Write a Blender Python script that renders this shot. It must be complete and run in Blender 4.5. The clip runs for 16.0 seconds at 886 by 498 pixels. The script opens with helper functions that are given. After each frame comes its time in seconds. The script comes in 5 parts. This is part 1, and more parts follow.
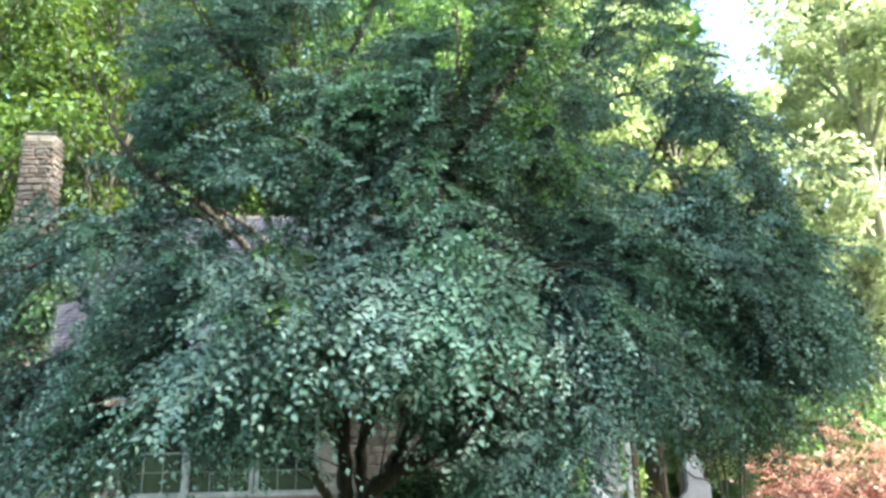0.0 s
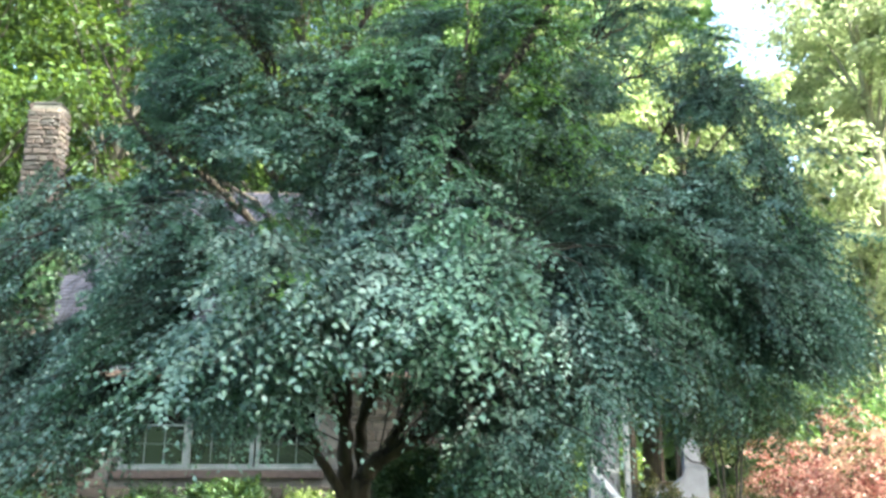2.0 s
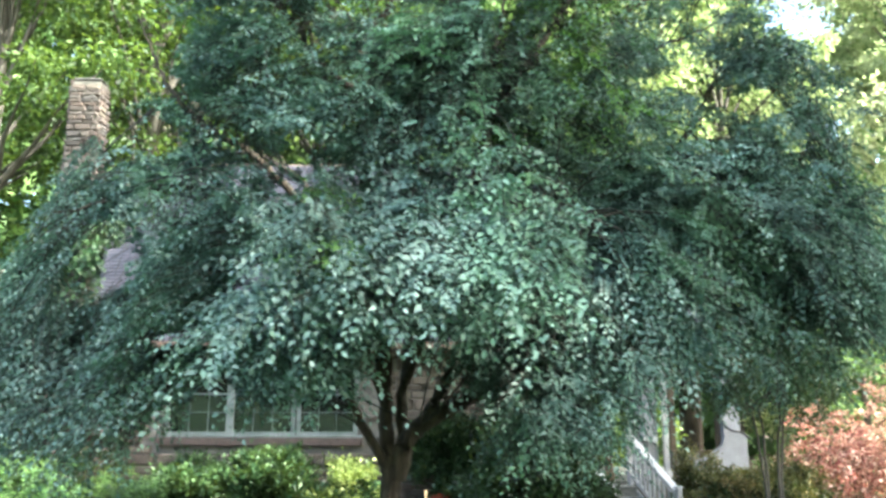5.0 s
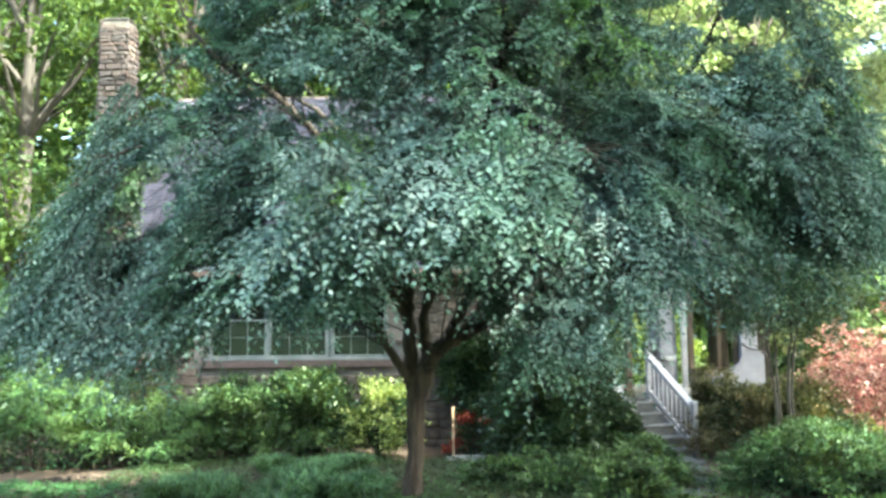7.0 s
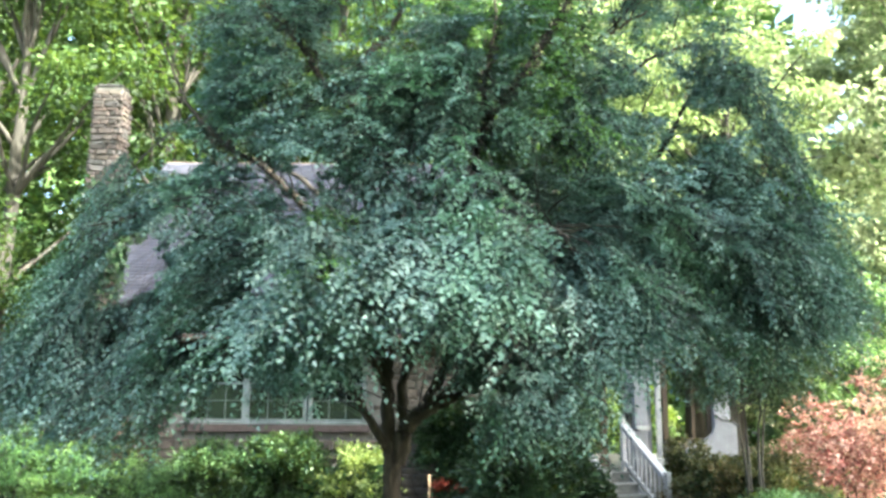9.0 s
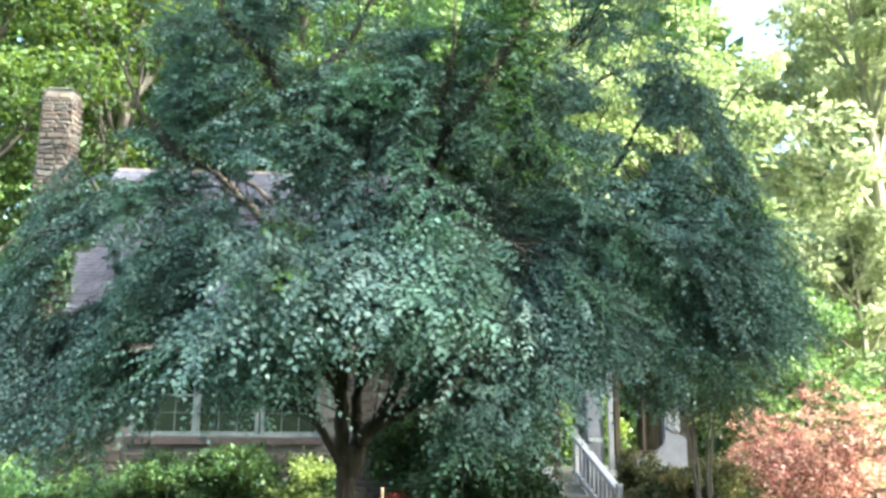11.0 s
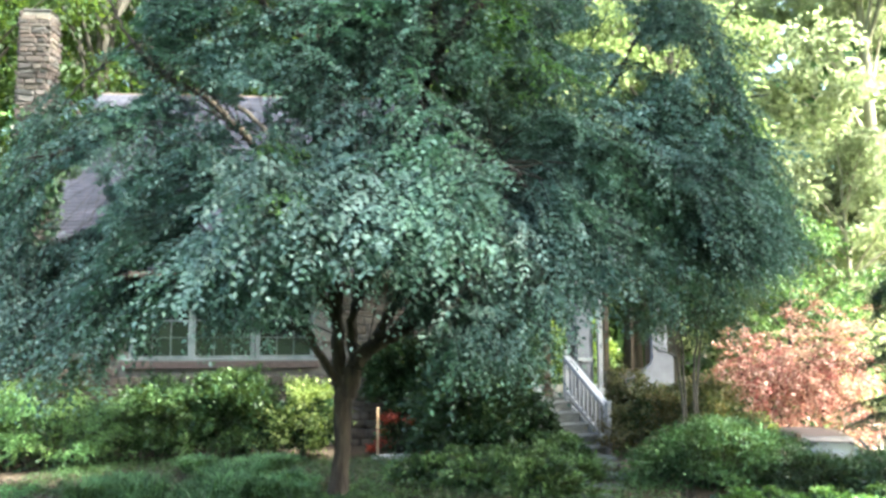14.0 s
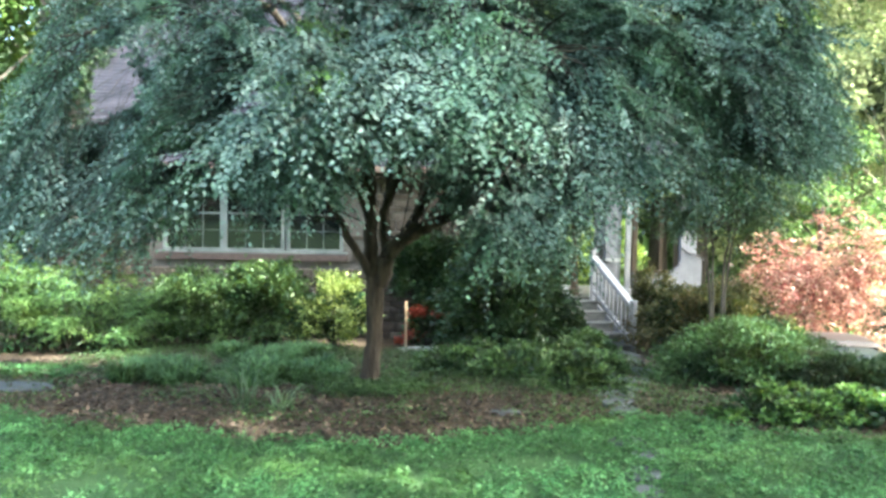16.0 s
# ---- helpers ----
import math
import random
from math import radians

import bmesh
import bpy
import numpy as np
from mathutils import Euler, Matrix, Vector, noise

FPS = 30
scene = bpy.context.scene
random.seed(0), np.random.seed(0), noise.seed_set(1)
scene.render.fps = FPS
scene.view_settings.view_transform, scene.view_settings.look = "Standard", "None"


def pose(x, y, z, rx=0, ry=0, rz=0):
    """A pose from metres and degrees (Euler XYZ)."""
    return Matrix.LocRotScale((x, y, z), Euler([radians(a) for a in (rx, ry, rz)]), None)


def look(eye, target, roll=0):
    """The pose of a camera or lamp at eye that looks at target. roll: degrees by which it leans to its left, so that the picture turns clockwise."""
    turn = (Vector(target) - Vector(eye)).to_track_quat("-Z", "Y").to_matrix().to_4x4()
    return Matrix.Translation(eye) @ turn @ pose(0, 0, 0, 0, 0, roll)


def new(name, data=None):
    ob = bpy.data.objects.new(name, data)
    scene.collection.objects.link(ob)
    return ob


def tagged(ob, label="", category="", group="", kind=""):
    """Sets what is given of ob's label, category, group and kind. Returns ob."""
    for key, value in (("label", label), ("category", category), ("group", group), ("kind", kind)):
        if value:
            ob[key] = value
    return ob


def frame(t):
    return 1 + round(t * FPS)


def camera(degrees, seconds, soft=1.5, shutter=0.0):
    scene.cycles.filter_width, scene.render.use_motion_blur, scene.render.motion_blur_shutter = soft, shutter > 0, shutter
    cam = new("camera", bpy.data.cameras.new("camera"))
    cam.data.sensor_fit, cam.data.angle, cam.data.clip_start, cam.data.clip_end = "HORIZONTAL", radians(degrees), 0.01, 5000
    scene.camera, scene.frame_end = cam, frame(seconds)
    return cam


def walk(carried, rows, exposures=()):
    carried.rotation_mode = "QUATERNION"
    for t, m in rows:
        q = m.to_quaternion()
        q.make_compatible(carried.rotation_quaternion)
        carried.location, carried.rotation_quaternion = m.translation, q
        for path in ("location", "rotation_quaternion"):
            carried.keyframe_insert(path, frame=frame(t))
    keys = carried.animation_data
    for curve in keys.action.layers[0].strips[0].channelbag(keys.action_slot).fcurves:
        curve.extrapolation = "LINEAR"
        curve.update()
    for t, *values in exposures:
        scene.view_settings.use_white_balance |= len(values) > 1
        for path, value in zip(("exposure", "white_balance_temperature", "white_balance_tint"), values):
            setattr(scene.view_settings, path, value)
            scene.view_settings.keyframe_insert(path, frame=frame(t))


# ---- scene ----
cam = camera(60.8, 16.0, soft=2.95)
# seconds, eye x, y, z, yaw, pitch, roll
ROWS = [
    (0.0, -0.128, 0.858, 1.641, -3.95, 14.61, -1.24),
    (0.5, -0.123, 0.827, 1.636, -4.22, 14.14, -0.91),
    (1.0, -0.125, 0.833, 1.639, -4.84, 13.82, -0.62),
    (1.5, -0.121, 0.841, 1.636, -4.70, 13.55, -0.30),
    (2.0, -0.140, 0.849, 1.614, -3.67, 13.17, 0.16),
    (2.5, -0.134, 0.871, 1.607, -3.36, 12.53, 0.27),
    (3.0, -0.116, 0.881, 1.606, -2.71, 12.11, -0.64),
    (3.5, -0.124, 0.896, 1.588, -1.23, 12.03, -0.82),
    (6.0, -0.222, 0.709, 1.577, -0.94, 8.49, 0.82),
    (6.5, -0.059, 0.578, 1.572, 1.08, 6.54, -0.35),
    (7.0, -0.018, 0.390, 1.575, 1.44, 5.39, -0.60),
    (7.5, -0.038, 0.191, 1.574, 0.32, 5.87, -0.43),
    (8.0, -0.026, 0.074, 1.597, -0.48, 7.06, -0.06),
    (8.5, -0.001, 0.050, 1.609, -0.26, 8.88, 0.49),
    (9.0, -0.000, 0.058, 1.626, -0.03, 10.13, 0.37),
    (9.5, -0.001, 0.053, 1.633, -0.44, 10.81, 0.35),
    (10.0, -0.000, 0.055, 1.634, -1.48, 11.05, 0.55),
    (12.5, -0.014, 0.034, 1.641, -4.57, 10.32, 0.03),
    (13.0, -0.034, 0.007, 1.614, -4.00, 8.04, 0.52),
    (13.5, -0.052, 0.041, 1.597, -3.67, 6.06, 0.47),
    (14.0, -0.061, 0.056, 1.614, -4.26, 5.35, -0.16),
    (14.5, -0.078, 0.070, 1.613, -5.20, 5.06, -0.51),
    (15.0, -0.107, 0.079, 1.587, -5.51, 3.85, -0.13),
    (15.5, -0.153, 0.092, 1.503, -4.21, 0.63, 0.81),
    (16.0, -0.171, 0.101, 1.469, -2.52, -1.90, 1.06),
]
EXPOSURE = 2.94
walk(cam, [(t, pose(x, y, z, 90 + pitch, 0, yaw) @ pose(0, 0, 0, 0, 0, roll)) for t, x, y, z, yaw, pitch, roll in ROWS],
     [(t, EXPOSURE + e, 6150, -5) for t, e in ((0.0, -0.08), (3.5, 0.0), (6.5, 0.1), (8.0, 0.15), (10.0, 0.0), (13.0, -0.02), (14.5, 0.06), (16.0, 0.2))])

# ---- sky and sun ----
SUN_WAY = Vector((0.60, -0.38, 0.70)).normalized()
elevation = math.asin(SUN_WAY.z)
world = bpy.data.worlds.new("sky")
scene.world = world
world.use_nodes = True
sky = world.node_tree.nodes.new("ShaderNodeTexSky")
sky.sky_type, sky.sun_disc = "NISHITA", False
sky.sun_elevation, sky.sun_rotation = elevation, math.atan2(SUN_WAY.x, SUN_WAY.y)
sky.air_density, sky.dust_density, sky.ozone_density = 1.0, 6.5, 1.0
world.node_tree.links.new(sky.outputs[0], world.node_tree.nodes["Background"].inputs[0])
world.node_tree.nodes["Background"].inputs[1].default_value = 0.15
lamp = bpy.data.lights.new("sun", "SUN")
lamp.energy, lamp.angle, lamp.color = 4.4, radians(0.6), (1.0, 0.93, 0.82)
sun = new("sun", lamp)
sun.matrix_world = look(SUN_WAY * 60, (0, 0, 0))


# ---- materials ----
def nodes_of(name):
    m = bpy.data.materials.new(name)
    m.use_nodes = True
    return m, m.node_tree, m.node_tree.nodes["Principled BSDF"]


def ramp(t, stops):
    r = t.nodes.new("ShaderNodeValToRGB")
    while len(r.color_ramp.elements) < len(stops):
        r.color_ramp.elements.new(0.5)
    for e, (p, c) in zip(r.color_ramp.elements, stops):
        e.position, e.color = p, (*c, 1)
    return r


def noise_node(t, scale, detail=4.0, coords="Object", stretch=None):
    n = t.nodes.new("ShaderNodeTexNoise")
    n.inputs["Scale"].default_value, n.inputs["Detail"].default_value = scale, detail
    if coords == "World":
        src = t.nodes.new("ShaderNodeNewGeometry").outputs["Position"]
    else:
        src = t.nodes.new("ShaderNodeTexCoord").outputs[coords]
    if stretch:
        mp = t.nodes.new("ShaderNodeMapping")
        mp.inputs["Scale"].default_value = stretch
        t.links.new(src, mp.inputs[0])
        src = mp.outputs[0]
    t.links.new(src, n.inputs["Vector"])
    return n


def mixed(t, a, b, fac, kind="MIX"):
    m = t.nodes.new("ShaderNodeMix")
    m.data_type, m.blend_type = "RGBA", kind
    for sock, v in ((m.inputs[0], fac), (m.inputs[6], a), (m.inputs[7], b)):
        if isinstance(v, bpy.types.NodeSocket):
            t.links.new(v, sock)
        elif isinstance(v, float):
            sock.default_value = v
        else:
            sock.default_value = (*v, 1)
    return m.outputs[2]


def bump(t, p, height, strength=0.4, distance=0.01):
    b = t.nodes.new("ShaderNodeBump")
    b.inputs["Strength"].default_value, b.inputs["Distance"].default_value = strength, distance
    t.links.new(height, b.inputs["Height"])
    t.links.new(b.outputs[0], p.inputs["Normal"])


def leaf_material(name, dark, mid, light, glow=0.35, gloss=0.42, patch=0.5, yellow=None, through_tone=(0.30, 0.34, 0.03)):
    """Leaves: colour differs leaf by leaf and in drifts, some light passes through."""
    m, t, p = nodes_of(name)
    geo = t.nodes.new("ShaderNodeNewGeometry")
    r = ramp(t, [(0.18, dark), (0.60, mid), (0.94, light)])
    t.links.new(geo.outputs["Random Per Island"], r.inputs[0])
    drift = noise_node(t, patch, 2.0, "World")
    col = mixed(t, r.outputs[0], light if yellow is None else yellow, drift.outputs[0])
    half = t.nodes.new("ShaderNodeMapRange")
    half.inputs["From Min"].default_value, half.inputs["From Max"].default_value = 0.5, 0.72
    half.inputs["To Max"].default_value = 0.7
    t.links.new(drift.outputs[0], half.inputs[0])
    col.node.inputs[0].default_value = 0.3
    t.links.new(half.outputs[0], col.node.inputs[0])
    # Broad dark and light drifts stand in for shaded hollows and lit plumes.
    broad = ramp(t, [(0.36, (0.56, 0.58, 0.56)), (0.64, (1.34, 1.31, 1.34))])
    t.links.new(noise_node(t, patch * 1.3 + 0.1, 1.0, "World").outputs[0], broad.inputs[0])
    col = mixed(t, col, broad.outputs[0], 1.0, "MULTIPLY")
    t.links.new(col, p.inputs["Base Color"])
    p.inputs["Roughness"].default_value = gloss
    p.inputs["Specular IOR Level"].default_value = 0.36
    tr = t.nodes.new("ShaderNodeBsdfTranslucent")
    warm = mixed(t, col, (0.9, 1.0, 0.45), 0.45, "MULTIPLY")
    lift = mixed(t, warm, through_tone, 0.35)
    t.links.new(lift, tr.inputs[0])
    mx = t.nodes.new("ShaderNodeMixShader")
    mx.inputs[0].default_value = glow
    t.links.new(p.outputs[0], mx.inputs[1])
    t.links.new(tr.outputs[0], mx.inputs[2])
    t.links.new(mx.outputs[0], t.nodes["Material Output"].inputs[0])
    return m


def plain_material(name, a, b, scale=6.0, rough=0.7, fine=40.0, relief=0.3, by_object=0.0, metal=0.0, stretch=None, depth=0.01):
    """Two tones in drifts, fine grain on top, with relief; by_object: how far the tone differs object by object."""
    m, t, p = nodes_of(name)
    n1, n2 = noise_node(t, scale, 3.0, "World", stretch), noise_node(t, fine, 5.0, "World", stretch)
    r = ramp(t, [(0.3, a), (0.7, b)])
    t.links.new(n1.outputs[0], r.inputs[0])
    col = mixed(t, r.outputs[0], n2.outputs[0], 0.35, "OVERLAY")
    if by_object:
        info = t.nodes.new("ShaderNodeObjectInfo")
        v = ramp(t, [(0.0, (1 - by_object,) * 3), (1.0, (1, 1, 1))])
        t.links.new(info.outputs["Random"], v.inputs[0])
        col = mixed(t, col, v.outputs[0], 1.0, "MULTIPLY")
    t.links.new(col, p.inputs["Base Color"])
    p.inputs["Roughness"].default_value, p.inputs["Metallic"].default_value = rough, metal
    bump(t, p, n2.outputs[0], relief, depth)
    return m


def stone_material(name, tones, island=False):
    m, t, p = nodes_of(name)
    src = t.nodes.new("ShaderNodeNewGeometry").outputs["Random Per Island"] if island else t.nodes.new("ShaderNodeObjectInfo").outputs["Random"]
    r = ramp(t, [(i / (len(tones) - 1), c) for i, c in enumerate(tones)])
    t.links.new(src, r.inputs[0])
    n = noise_node(t, 9.0, 6.0, "World")
    col = mixed(t, r.outputs[0], n.outputs[0], 0.5, "OVERLAY")
    t.links.new(col, p.inputs["Base Color"])
    p.inputs["Roughness"].default_value = 0.9
    bump(t, p, n.outputs[0], 0.6, 0.02)
    return m


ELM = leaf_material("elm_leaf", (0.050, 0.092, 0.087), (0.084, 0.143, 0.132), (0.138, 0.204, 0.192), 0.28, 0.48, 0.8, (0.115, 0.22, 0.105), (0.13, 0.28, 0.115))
# Yellow-green tone that puts sun passing through leaves into their colour.
ELM_SUNLIT = leaf_material("elm_leaf_sunlit", (0.048, 0.105, 0.040), (0.090, 0.180, 0.060), (0.165, 0.285, 0.090), 0.36, 0.5, 0.8, (0.19, 0.32, 0.07), (0.20, 0.36, 0.06))
# Pale tone of young tips; also carries sky light on brightened sprays.
ELM_YOUNG_SKYLIT = leaf_material("elm_leaf_young_skylit", (0.145, 0.222, 0.197), (0.195, 0.277, 0.248), (0.252, 0.33, 0.30), 0.28, 0.55, 0.9, (0.20, 0.325, 0.225), (0.16, 0.29, 0.18))
FOREST = leaf_material("forest_leaf", (0.028, 0.065, 0.022), (0.080, 0.158, 0.052), (0.165, 0.285, 0.095), 0.42, 0.5, 0.22, (0.25, 0.35, 0.13), (0.24, 0.36, 0.10))
FOREST_MID = leaf_material("forest_leaf_mid", (0.014, 0.034, 0.011), (0.040, 0.078, 0.022), (0.080, 0.135, 0.036), 0.40, 0.55, 0.22, (0.18, 0.25, 0.045), (0.22, 0.30, 0.035))
# Bright tone with the misty glare of the right-hand woods in it.
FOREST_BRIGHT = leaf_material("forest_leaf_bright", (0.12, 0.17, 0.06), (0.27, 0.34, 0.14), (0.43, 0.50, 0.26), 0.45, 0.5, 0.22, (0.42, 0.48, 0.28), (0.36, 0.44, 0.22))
FOREST_DARK = leaf_material("forest_leaf_dark", (0.02, 0.05, 0.015), (0.045, 0.09, 0.025), (0.08, 0.14, 0.04), 0.3, 0.5, 0.25)
# Leaves paled so that haze and glare lie in their colour.
FOREST_HAZED = leaf_material("forest_leaf_hazed", (0.24, 0.29, 0.16), (0.36, 0.41, 0.25), (0.50, 0.53, 0.38), 0.58, 0.5, 0.3, None, (0.40, 0.44, 0.26))
MAPLE = leaf_material("maple_leaf", (0.20, 0.06, 0.058), (0.42, 0.21, 0.18), (0.60, 0.43, 0.37), 0.32, 0.5, 0.9, (0.56, 0.43, 0.33), (0.52, 0.20, 0.165))
SHRUB = leaf_material("shrub_leaf", (0.013, 0.036, 0.015), (0.052, 0.108, 0.040), (0.15, 0.24, 0.092), 0.25, 0.40, 1.5)
HOSTA = leaf_material("hosta_leaf", (0.03, 0.08, 0.02), (0.12, 0.25, 0.06), (0.26, 0.42, 0.13), 0.28, 0.36, 1.5)
WEED = leaf_material("weed_leaf", (0.012, 0.03, 0.012), (0.04, 0.085, 0.03), (0.10, 0.17, 0.06), 0.25, 0.4, 1.5)
SPIREA = leaf_material("spirea_leaf", (0.026, 0.066, 0.028), (0.066, 0.145, 0.056), (0.125, 0.225, 0.088), 0.25, 0.48, 1.5)
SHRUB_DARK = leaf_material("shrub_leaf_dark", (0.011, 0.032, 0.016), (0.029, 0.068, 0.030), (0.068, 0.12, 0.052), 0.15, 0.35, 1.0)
SHRUB_LIGHT = leaf_material("shrub_leaf_light", (0.018, 0.045, 0.014), (0.13, 0.24, 0.065), (0.36, 0.49, 0.15), 0.32, 0.38, 1.8, (0.36, 0.44, 0.11))
NANDINA = leaf_material("nandina_leaf", (0.020, 0.054, 0.018), (0.062, 0.135, 0.042), (0.14, 0.25, 0.078), 0.28, 0.45, 1.6, (0.19, 0.29, 0.075))
MYRTLE = leaf_material("myrtle_leaf", (0.020, 0.050, 0.030), (0.046, 0.092, 0.058), (0.095, 0.155, 0.105), 0.25, 0.45, 1.2)
SHRUB_GOLD = leaf_material("shrub_leaf_gold", (0.07, 0.11, 0.028), (0.25, 0.32, 0.095), (0.47, 0.53, 0.21), 0.33, 0.45, 1.4)
SHRUB_BROWN = leaf_material("shrub_leaf_brown", (0.04, 0.05, 0.02), (0.09, 0.10, 0.04), (0.20, 0.17, 0.07), 0.2, 0.45, 1.6, (0.22, 0.13, 0.07))
SHRUB_RED = leaf_material("shrub_leaf_red", (0.16, 0.02, 0.02), (0.32, 0.05, 0.04), (0.46, 0.12, 0.07), 0.35, 0.5, 1.5, None, (0.4, 0.08, 0.05))
STRAP = leaf_material("strap_leaf", (0.05, 0.10, 0.05), (0.10, 0.17, 0.09), (0.20, 0.28, 0.17), 0.2, 0.4, 1.0)
GRASS = leaf_material("clover_leaf", (0.018, 0.065, 0.024), (0.070, 0.195, 0.068), (0.16, 0.34, 0.13), 0.22, 0.5, 0.7, (0.17, 0.30, 0.09))
BARK = plain_material("elm_bark", (0.018, 0.013, 0.010), (0.078, 0.058, 0.043), 9.0, 0.92, 24.0, 1.0, 0, 0, (1, 1, 0.3), 0.03)
TWIG = plain_material("dark_twig_bark", (0.014, 0.012, 0.010), (0.036, 0.031, 0.025), 9.0, 0.95, 24.0, 0.5)
# Bark lightened to put distance haze on the trunks.
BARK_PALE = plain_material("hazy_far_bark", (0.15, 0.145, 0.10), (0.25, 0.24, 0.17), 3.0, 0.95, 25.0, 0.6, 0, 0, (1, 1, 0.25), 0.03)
BARK_GREY = plain_material("grey_bark", (0.036, 0.031, 0.027), (0.095, 0.083, 0.068), 3.0, 0.9, 25.0, 0.8, 0, 0, (1, 1, 0.25), 0.03)
SOIL = plain_material("bark_mulch_soil", (0.040, 0.027, 0.017), (0.105, 0.070, 0.042), 2.2, 0.95, 60.0, 0.9, 0, 0, None, 0.03)
TURF = plain_material("turf_soil", (0.03, 0.075, 0.022), (0.06, 0.13, 0.04), 1.5, 0.95, 60.0, 0.9, 0, 0, None, 0.03)
CHIP = stone_material("bark_chip", [(0.016, 0.012, 0.010), (0.052, 0.036, 0.027), (0.092, 0.064, 0.047), (0.19, 0.138, 0.10)], True)
STONE = stone_material("rubble_stone", [(0.045, 0.037, 0.037), (0.072, 0.056, 0.053), (0.10, 0.070, 0.062), (0.083, 0.075, 0.075), (0.15, 0.112, 0.098)])
WALLSTONE = stone_material("tan_wall_stone", [(0.074, 0.060, 0.050), (0.115, 0.092, 0.073), (0.095, 0.072, 0.062), (0.155, 0.126, 0.103)])
WALLSTONE_REST = stone_material("tan_wall_stone_rest", [(0.074, 0.060, 0.050), (0.115, 0.092, 0.073), (0.095, 0.072, 0.062), (0.155, 0.126, 0.103)], True)
STONE_REST = stone_material("rubble_stone_rest", [(0.045, 0.037, 0.037), (0.072, 0.056, 0.053), (0.10, 0.070, 0.062), (0.083, 0.075, 0.075), (0.15, 0.112, 0.098)], True)
MORTAR = plain_material("mortar", (0.11, 0.10, 0.09), (0.19, 0.17, 0.155), 5.0, 0.95)
DARKSTONE = plain_material("dark_mortar", (0.05, 0.045, 0.043), (0.10, 0.09, 0.088), 5.0, 0.95)
SLAB = plain_material("flagstone", (0.055, 0.062, 0.068), (0.12, 0.128, 0.135), 4.0, 0.85, 30.0, 0.5, 0.25)
ROOF = plain_material("asphalt_shingle", (0.074, 0.071, 0.100), (0.132, 0.127, 0.172), 2.5, 0.85, 70.0, 0.5, 0.25)
WHITE = plain_material("white_paint", (0.46, 0.46, 0.48), (0.60, 0.60, 0.61), 2.0, 0.5, 30.0, 0.1)
GREYWOOD = plain_material("weathered_deck", (0.13, 0.13, 0.12), (0.24, 0.235, 0.22), 3.0, 0.8, 40.0, 0.4, 0.2, 0, (1, 6, 6))
GUTTER = plain_material("worn_tan_gutter", (0.16, 0.105, 0.085), (0.30, 0.21, 0.17), 5.0, 0.7, 40.0, 0.3)
# White window paint darkened to hold the shade of the house front.
TRIM = plain_material("shaded_window_paint", (0.15, 0.17, 0.168), (0.26, 0.28, 0.275), 3.0, 0.6, 40.0, 0.2)
# Darker copy of WHITE with the porch's shade put into the paint.
WHITE_SHADED = plain_material("shaded_white_paint", (0.22, 0.22, 0.25), (0.33, 0.33, 0.37), 3.0, 0.6, 40.0, 0.2)
# White rail paint, greyed to include the shade on the rails.
RAILPAINT = plain_material("worn_shaded_paint", (0.33, 0.33, 0.35), (0.48, 0.47, 0.49), 4.0, 0.6, 40.0, 0.2)
BROWNWOOD = plain_material("brown_wood", (0.06, 0.042, 0.03), (0.13, 0.09, 0.06), 4.0, 0.7, 40.0, 0.4, 0, 0, (1, 1, 0.2))
STAKE = plain_material("raw_wood", (0.42, 0.28, 0.17), (0.60, 0.42, 0.27), 6.0, 0.8)
# Near-black tone that imitates an unlit room.
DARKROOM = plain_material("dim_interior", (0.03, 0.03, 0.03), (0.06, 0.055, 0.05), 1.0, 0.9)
DARKMETAL = plain_material("black_metal", (0.02, 0.02, 0.022), (0.035, 0.035, 0.04), 8.0, 0.5)
PALESTONE = plain_material("pale_cast_stone", (0.42, 0.42, 0.38), (0.58, 0.57, 0.52), 12.0, 0.9)
ASPHALT = plain_material("pale_drive", (0.46, 0.37, 0.32), (0.64, 0.55, 0.48), 2.0, 0.95, 50.0, 0.6)
CARGLASS = plain_material("car_glass", (0.05, 0.06, 0.062), (0.08, 0.09, 0.09), 1.0, 0.12, 200.0, 0.0)
CARPAINT = plain_material("grey_car_paint", (0.20, 0.205, 0.215), (0.24, 0.245, 0.255), 1.0, 0.3, 200.0, 0.02, 0, 0.6)
CARDARK = plain_material("dark_car_roof", (0.10, 0.085, 0.085), (0.13, 0.11, 0.11), 1.0, 0.35, 200.0, 0.02)
RUBBER = plain_material("rubber", (0.02, 0.02, 0.02), (0.03, 0.03, 0.03), 10.0, 0.8)
GLASS, gt, gp = nodes_of("window_glass")
gp.inputs["Base Color"].default_value = (0.02, 0.025, 0.025, 1)
gp.inputs["Roughness"].default_value, gp.inputs["Specular IOR Level"].default_value = 0.05, 0.3
gp.inputs["Transmission Weight"].default_value = 0.5


# ---- building blocks ----
rng = np.random.default_rng(7)


def mesh_of(name, verts, faces, material=None, smooth=False):
    me = bpy.data.meshes.new(name)
    verts = np.asarray(verts, dtype=np.float32)
    faces = np.asarray(faces, dtype=np.int32)
    n, k = faces.shape
    me.vertices.add(len(verts))
    me.vertices.foreach_set("co", verts.ravel())
    me.loops.add(n * k)
    me.loops.foreach_set("vertex_index", faces.ravel())
    me.polygons.add(n)
    me.polygons.foreach_set("loop_start", np.arange(0, n * k, k, dtype=np.int32))
    if smooth:
        me.polygons.foreach_set("use_smooth", np.ones(n, dtype=bool))
    me.update(calc_edges=True)
    me.validate()
    if material:
        me.materials.append(material)
    return me


